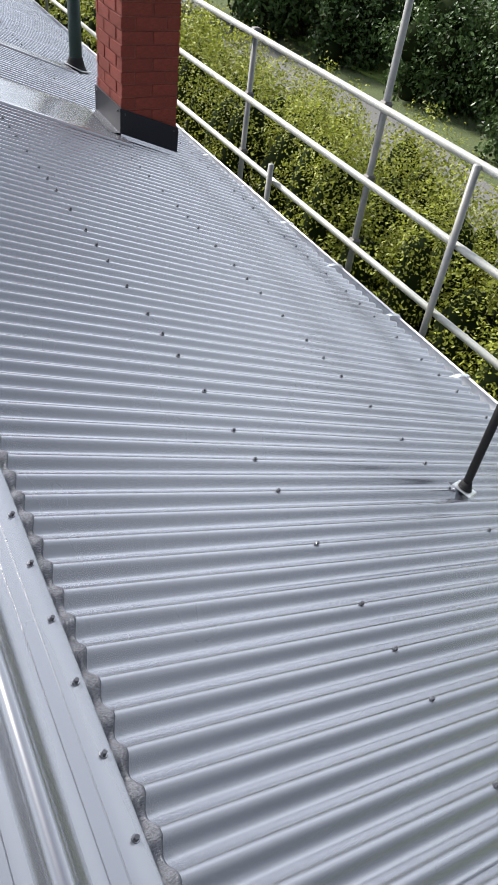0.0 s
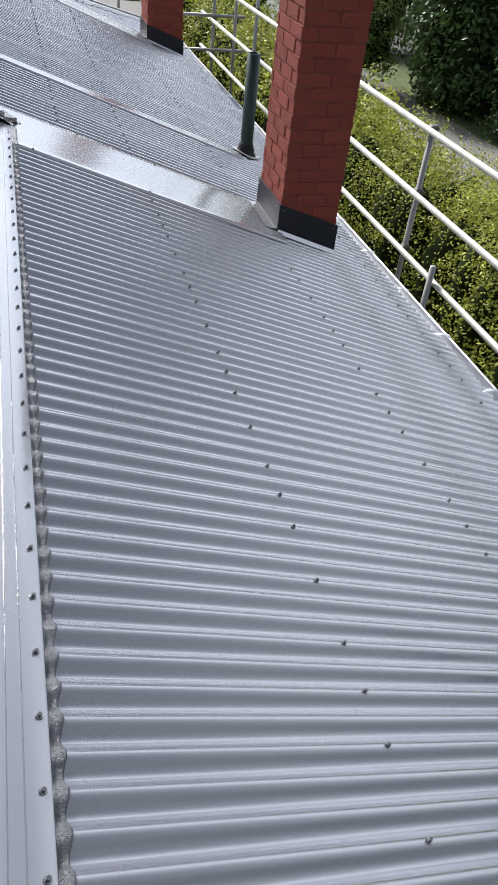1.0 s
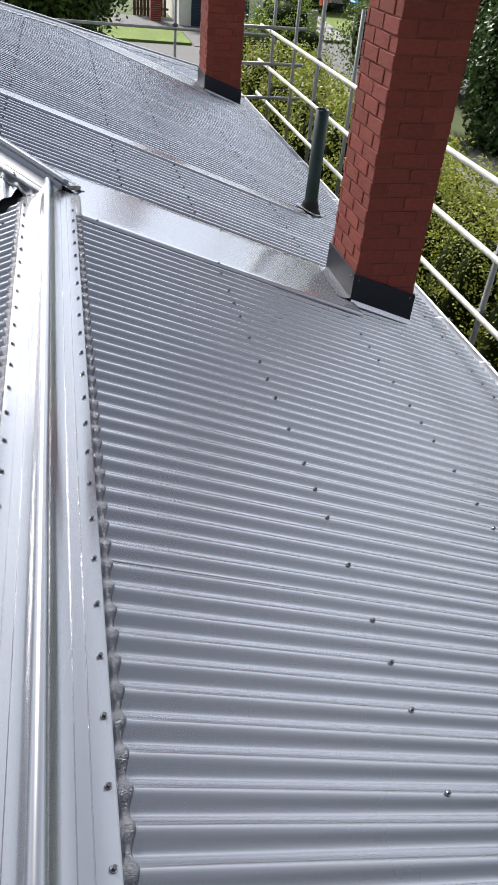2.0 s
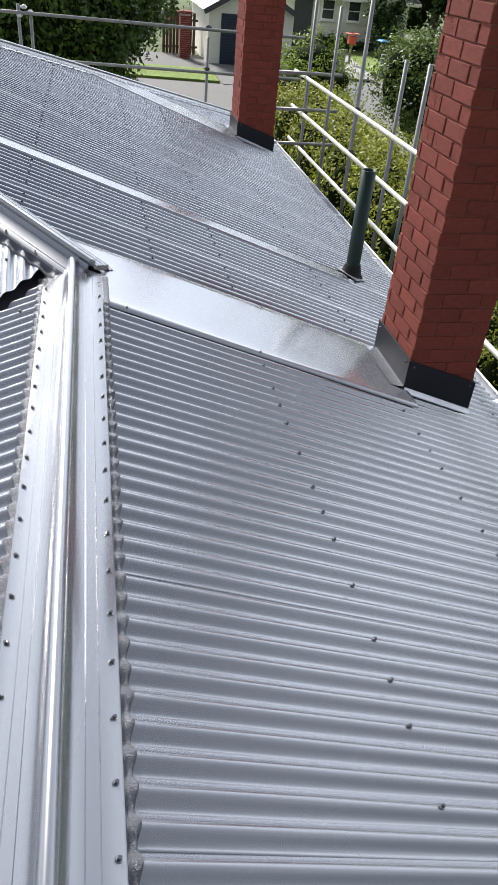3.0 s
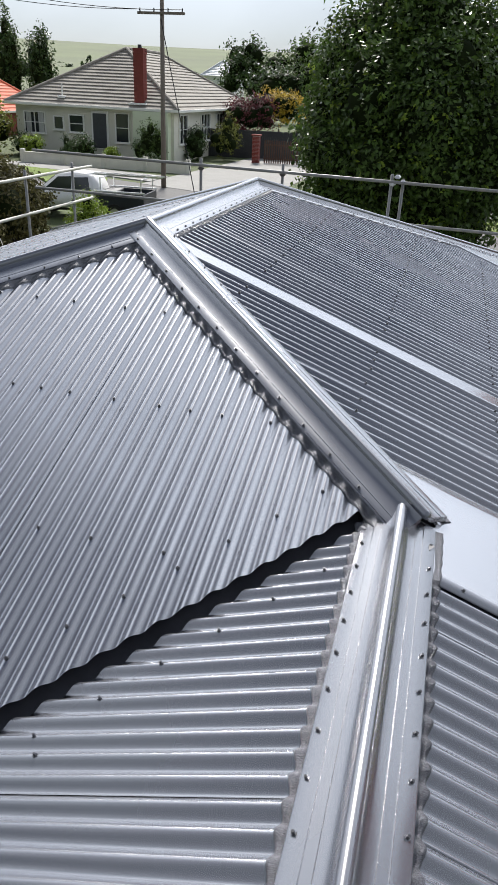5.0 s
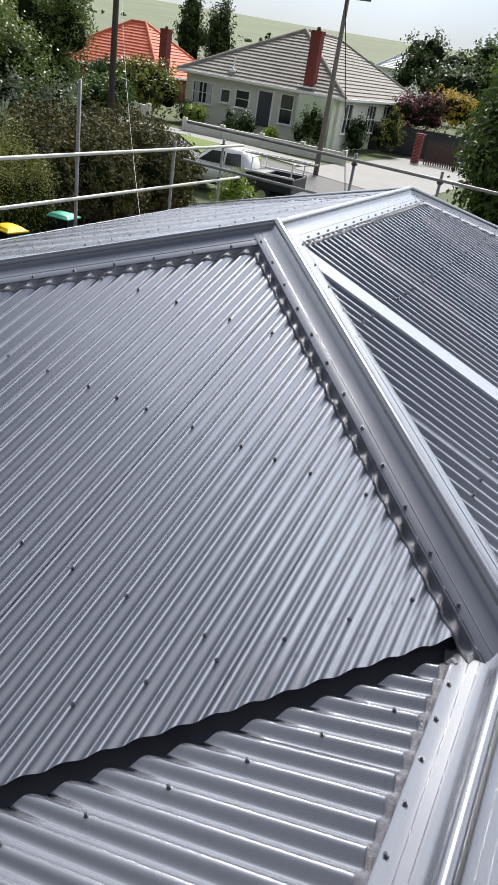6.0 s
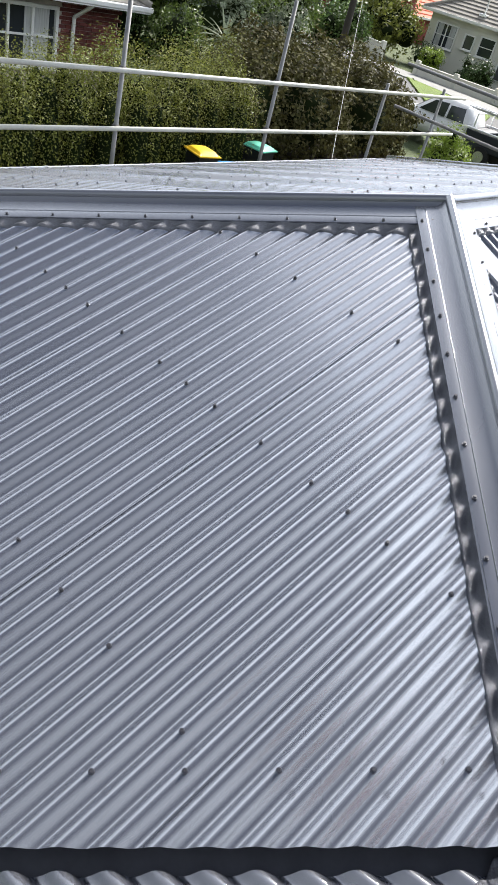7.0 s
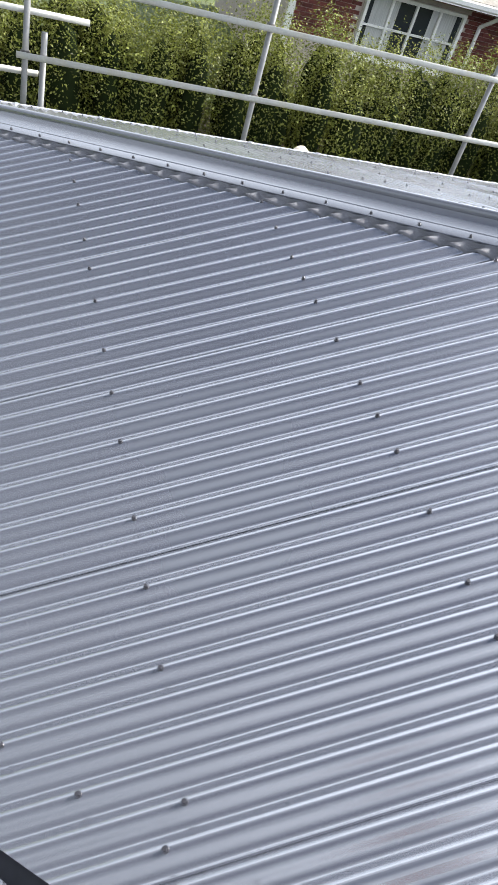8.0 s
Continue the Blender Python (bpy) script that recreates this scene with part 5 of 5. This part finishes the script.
# ---- parked ute, bins and small things ----
def ute():
    thing = empty("ute", (-13.3, 28.4, GZ), "white utility truck with dark tray and ladder rack, parked", "car", turn=6)
    thing.matrix_world = thing.matrix_world @ Matrix.Diagonal((0.93, 0.93, 0.93, 1))

    def add(name, bm, mt, parent=None, label="", smooth=False):
        return part(name, bm, mt, parent or thing, label, smooth)

    prof = [(-2.6, 0.45), (-2.62, 0.85), (-2.45, 1.02), (-1.55, 1.12), (-0.85, 1.68), (-0.3, 1.76), (0.5, 1.72), (0.72, 1.2), (0.75, 0.45)]
    bm = bmesh.new()
    sides = []
    for s in (-1, 1):
        sides.append([bm.verts.new((x, s * (0.9 if z < 1.15 else 0.9 - (z - 1.12) * 0.28), z)) for x, z in prof])
    bm.faces.new(sides[0])
    bm.faces.new(list(reversed(sides[1])))
    for i in range(len(prof)):
        j = (i + 1) % len(prof)
        bm.faces.new((sides[0][i], sides[0][j], sides[1][j], sides[1][i]))
    bmesh.ops.recalc_face_normals(bm, faces=bm.faces)
    bmesh.ops.bevel(bm, geom=list(bm.edges), offset=0.05, segments=2, affect="EDGES")
    add("cab", bm, M_car, None, "white painted cab", True)
    for s in (-1, 1):
        for x0, x1, x2, x3 in ((-1.28, -0.78, -0.22, -0.22), (-0.14, -0.14, 0.45, 0.55)):
            bm = bmesh.new()
            vs = [bm.verts.new((x, s * (0.915 - (z - 1.12) * 0.28), z)) for x, z in ((x0, 1.18), (x1, 1.6), (x2, 1.64), (x3, 1.18))]
            bm.faces.new(vs)
            add("side_window", bm, M_glass)
    bm = bmesh.new()
    bm.faces.new([bm.verts.new(p) for p in ((-1.52, -0.78, 1.18), (-1.52, 0.78, 1.18), (-0.93, 0.68, 1.66), (-0.93, -0.68, 1.66))])
    add("windscreen", bm, M_glass)
    bm = bmesh.new()
    for c, d in (((1.75, 0, 0.62), (1.95, 1.8, 0.08)), ((1.75, -0.88, 0.87), (1.95, 0.05, 0.5)), ((1.75, 0.88, 0.87), (1.95, 0.05, 0.5)), ((0.8, 0, 0.87), (0.05, 1.7, 0.5)), ((2.7, 0, 0.87), (0.05, 1.7, 0.5))):
        box(bm, c, d, None, 0.012)
    tr = add("tray", bm, M_tray, None, "open dark navy tray")
    for s in (-0.88, 0.88):
        add("tray_rail", a_tube((0.75, s, 1.17), (2.75, s, 1.17), 0.035, None, 10), M_car, tr, "white rail along the tray side")
    add("toolbox", a_box((1.15, 0, 0.9), (0.55, 1.5, 0.45), None, 0.03), M_bin, tr, "dark toolbox behind the cab")
    add("chassis", a_box((0.1, 0, 0.42), (4.6, 1.2, 0.22), None, 0.03), M_bin, None, "dark underbody")
    for x in (0.95, 2.6):
        for s in (-0.8, 0.8):
            add("rack_post", a_tube((x, s, 1.1), (x, s, 1.65), 0.025, None, 8), M_alu)
        add("rack_bar", a_tube((x, -0.8, 1.65), (x, 0.8, 1.65), 0.025, None, 8), M_alu)
    for s in (-0.25, 0.15):
        add("ladder_rail", a_box((1.6, s, 1.72), (3.4, 0.03, 0.07)), M_alu)
    for i in range(12):
        add("ladder_rung", a_tube((0.05 + 0.28 * i, -0.25, 1.72), (0.05 + 0.28 * i, 0.15, 1.72), 0.016, None, 8), M_alu)
    for x in (-1.75, 1.55):
        for s in (-0.85, 0.85):
            wh = add("wheel", a_tube((x, s - 0.1, 0.36), (x, s + 0.1, 0.36), 0.36, None, 20), M_tyre)
            add("rim", a_tube((x, s - 0.105, 0.36), (x, s + 0.105, 0.36), 0.2, None, 16), M_alu, wh)


ute()


def wheelie_bin(x, y, lid_mat, label, turn):
    thing = empty("wheelie_bin", (x, y, GZ), label, "bin", "wheelie bins", turn=turn)
    thing.matrix_world = thing.matrix_world @ Matrix.Diagonal((0.76, 0.76, 0.97, 1))
    bm = bmesh.new()
    lo_ = [bm.verts.new(p) for p in ((-0.22, -0.26, 0.05), (0.22, -0.26, 0.05), (0.22, 0.24, 0.05), (-0.22, 0.24, 0.05))]
    hi_ = [bm.verts.new(p) for p in ((-0.29, -0.36, 0.95), (0.29, -0.36, 0.95), (0.29, 0.34, 0.95), (-0.29, 0.34, 0.95))]
    bm.faces.new(lo_)
    for i in range(4):
        bm.faces.new((lo_[i], lo_[(i + 1) % 4], hi_[(i + 1) % 4], hi_[i]))
    bmesh.ops.recalc_face_normals(bm, faces=bm.faces)
    part("body", bm, M_bin, thing)
    rows_ = [[Vector((-0.33 + 0.66 * i / 8, -0.41 + 0.8 * j / 8, 0.96 + 0.06 * (1 - ((i - 4) / 4) ** 4) * (1 - ((j - 4) / 4) ** 4) + 0.02 * (1 if 0 < i < 8 and 0 < j < 8 else 0))) for j in range(9)] for i in range(9)]
    part_ob = grid("lid", rows_, lid_mat, thing, "moulded coloured lid", False)
    part("lid_rim", a_box((0, -0.01, 0.955), (0.68, 0.82, 0.035), None, 0.01), lid_mat, thing)
    part("handle", a_tube((-0.25, 0.42, 0.93), (0.25, 0.42, 0.93), 0.018, None, 8), M_bin, thing)
    for s in (-0.24, 0.24):
        part("wheel", a_tube((s - 0.03, 0.28, 0.1), (s + 0.03, 0.28, 0.1), 0.1, None, 14), M_tyre, thing)


wheelie_bin(-10.85, 14.3, M_yellow, "black wheelie bin with bright yellow lid by the hedge", 80)
wheelie_bin(-11.1, 16.2, M_mint, "black wheelie bin with mint green lid by the hedge", 96)


def crate(x, y, z):
    thing = empty("recycling_crate", (x, y, z), "open blue plastic recycling crate on a bin stand", "crate", turn=82)
    thing.matrix_world = thing.matrix_world @ Matrix.Diagonal((0.76, 0.76, 0.97, 1))
    bm = bmesh.new()
    for s in (-1, 1):
        box(bm, (s * 0.28, 0, 0.16), (0.025, 0.42, 0.3))
        box(bm, (0, s * 0.2, 0.16), (0.535, 0.025, 0.3))
    box(bm, (0, 0, 0.015), (0.5, 0.37, 0.02))
    part("body", bm, M_blue, thing)
    bm = bmesh.new()
    for s in (-1, 1):
        box(bm, (s * 0.3, 0, 0.31), (0.05, 0.5, 0.03))
        box(bm, (0, s * 0.225, 0.31), (0.55, 0.05, 0.03))
    part("rim", bm, M_blue, thing)
    part("stand", a_box((0, 0, (GZ - z) / 2 - 0.002), (0.5, 0.36, z - GZ - 0.004)), M_bin, thing, "dark box under the crate")


crate(-10.6, 14.85, GZ + 0.45)


def sack(x, y):
    bm = bmesh.new()
    bmesh.ops.create_icosphere(bm, subdivisions=4, radius=1)
    for v_ in bm.verts:
        v_.co += v_.co * 0.25 * noise.noise(v_.co * 2.4)
        v_.co.x *= 0.3
        v_.co.y *= 0.42
        v_.co.z = max(v_.co.z, -0.6) * 0.5
    ob = part("sack", bm, M_cloth, None, "", True)
    ob.location = (x, y, GZ + 0.30)
    tagged(ob, "crumpled pale cloth bundle lying by the hedge", "cloth")


sack(-10.7, 9.1)


def birdhouse(x, y):
    thing = empty("letterbox", (x, y, GZ), "small red wooden letterbox on a post by the path", "letterbox")
    part("post", a_box((0, 0, 0.5), (0.09, 0.09, 1.0)), M_wood, thing)
    part("box", a_box((0, 0, 1.15), (0.34, 0.4, 0.34), None, 0.01), M_red, thing)
    for s in (-1, 1):
        part("roof", a_box((s * 0.13, 0, 1.42), (0.36, 0.5, 0.03)), M_red, thing)


birdhouse(12.5, 39.5)
wheelie_bin(15.2, 42.5, M_blue, "black wheelie bin with blue lid on the front lawn", 10)
plant("shrub", "tall conifer shrub against the cream house wall", "shrub", (15.9, 44.4, GZ), blob_set(90, 15.9, 44.4, -1.6, 1.3, 1.0, 1.7, 8), 6000, 0.12, L_dark, 90, None, "", 0.25)
plant("flower_bed", "low flower bed under the cream house windows", "plant", (13.5, 45.0, GZ), blob_set(91, 13.2, 44.9, GZ + 0.35, 1.8, 0.6, 0.45, 7), 2500, 0.10, L_dark, 91, None, "", 0.15, 0.2, (("flowers", L_flower, 80, 0.10, "white blossoms"),))
for i, (x, y, r, hgt, mt, lab) in enumerate(((-24.0, 47.8, 0.9, 0.9, L_dark, "rounded dark shrub under the bungalow windows"), (-23.0, 47.2, 0.8, 1.0, L_dark, "dark flowering shrub by the bungalow"), (-26.2, 46.6, 0.7, 0.8, L_fresh, "bright lime-green rounded shrub"), (-19.0, 48.2, 1.0, 1.5, L_broad, "leafy green shrub at the bungalow corner"), (-17.5, 52.5, 1.2, 1.2, L_dark, "dark spreading shrub by the charcoal fence"), (-27.8, 48.4, 1.1, 0.9, L_dark, "dark low shrub by the bungalow wall"), (-20.9, 47.0, 0.45, 0.5, L_fresh, "small lime-green shrub behind the garden wall"), (-16.0, 55.0, 1.3, 1.5, L_tall, "olive conifer in front of the charcoal fence"))):
    plant("shrub", lab, "shrub", (x, y, GZ), blob_set(100 + i, x, y, GZ + hgt * 0.9, r, r, hgt, 7), 2600, 0.11, mt, 100 + i, None, "shrubs round the bungalow", 0.2)
plant("tree", "dark red-leaved small tree", "tree", (-15.8, 61.0, GZ), blob_set(120, -15.8, 61.0, -0.6, 2.3, 2.0, 1.7, 10), 5000, 0.16, L_red, 120, (0.12, 1.5), "street trees", 0.3)
plant("tree", "golden yellow leafy small tree", "tree", (-14.4, 64.5, GZ), blob_set(121, -14.4, 64.5, 0.1, 1.8, 1.8, 1.7, 10), 4500, 0.16, L_gold, 121, (0.12, 1.8), "street trees", 0.3)
for i, (x, y, zc, r, h_, mt) in enumerate(((-31, 118, 3.0, 5, 5, L_dark), (-23, 122, 4.5, 6, 6, L_broad), (-19, 95, 0.5, 7, 4, L_dark), (-36, 100, -0.5, 7, 3, L_tall), (6, 62, -0.4, 4.2, 2.8, L_tall), (11, 66, -0.6, 4.5, 3.0, L_broad), (2.5, 58, -1.2, 3.0, 2.2, L_fresh), (22, 52, 0.5, 4.5, 4.5, L_dark), (27, 64, 1.0, 6, 5, L_dark), (-51, 84, 1.6, 1.7, 6.4, L_dark), (-48, 86, 1.4, 1.6, 5.6, L_dark), (-29, 40.5, -2.0, 1.8, 1.3, L_broad), (-30.5, 47.5, -1.4, 2.0, 1.6, L_tall), (-37, 53, -1.9, 2.4, 1.5, L_dark), (-62, 62, 2.0, 7, 5, L_dark), (-36, 40, -0.9, 2.6, 2.2, L_broad), (20, 30, 1.0, 4, 4, L_dark), (24, 40, 0.8, 4, 4, L_dark))):
    plant("tree", "leafy tree further off among the houses", "tree", (x, y, GZ), blob_set(130 + i, x, y, zc, r, r, h_, 12, (0.28, 0.5)), 5200, 0.10 + y * 0.0026, mt, 130 + i, (0.2, zc - GZ), "distant trees", 0.3 + y * 0.003)


def hills():
    rows_ = []
    for k in range(7):
        r = 170 + k * 90
        row = []
        for i in range(97):
            a = math.pi * (-1.0 + 2.0 * i / 96)
            x, y = r * math.sin(a), r * math.cos(a)
            left = max(0.0, min(1.0, (-a + 0.35) / 0.5)) * (1 if abs(a) < 2.4 else 0.3)
            h_ = (k / 6.0) ** 1.2 * (6 + 28 * left + 4 * noise.noise(Vector((x * 0.006, y * 0.006, 0)))) - 0.3
            row.append(Vector((x, y, GZ + h_)))
        rows_.append(row)
    tagged(grid("distant_hills", rows_, M_hill), "low green pasture hills on the horizon", "hills", "", "structure")


hills()
rng = np.random.default_rng(7)
far = []
for i in range(60):
    a = rng.uniform(-1.3, 1.2)
    r = rng.uniform(240, 420)
    far.append((r * math.sin(a), r * math.cos(a), GZ + 4 + (r - 170) * 0.012, rng.uniform(6, 13), rng.uniform(6, 13), rng.uniform(3.5, 7)))
p, nrm = cloud(far, 24000, rng, 0.2, 0.9)
tagged(leaf_mesh("far_woods", p, nrm, 1.5, L_dark, None, "", rng), "dark woods on the distant hills", "woods", "", "stuff")
# added blobs behind the far leaves, coloured near-black as the woods' shade
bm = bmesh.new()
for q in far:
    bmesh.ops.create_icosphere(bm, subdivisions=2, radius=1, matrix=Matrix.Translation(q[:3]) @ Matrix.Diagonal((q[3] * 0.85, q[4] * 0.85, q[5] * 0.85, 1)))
tagged(part("far_woods_shade", bm, M_inner_shade, None, "", True), "near-black masses with the distant woods' shade put into their colour", "woods", "", "stuff")
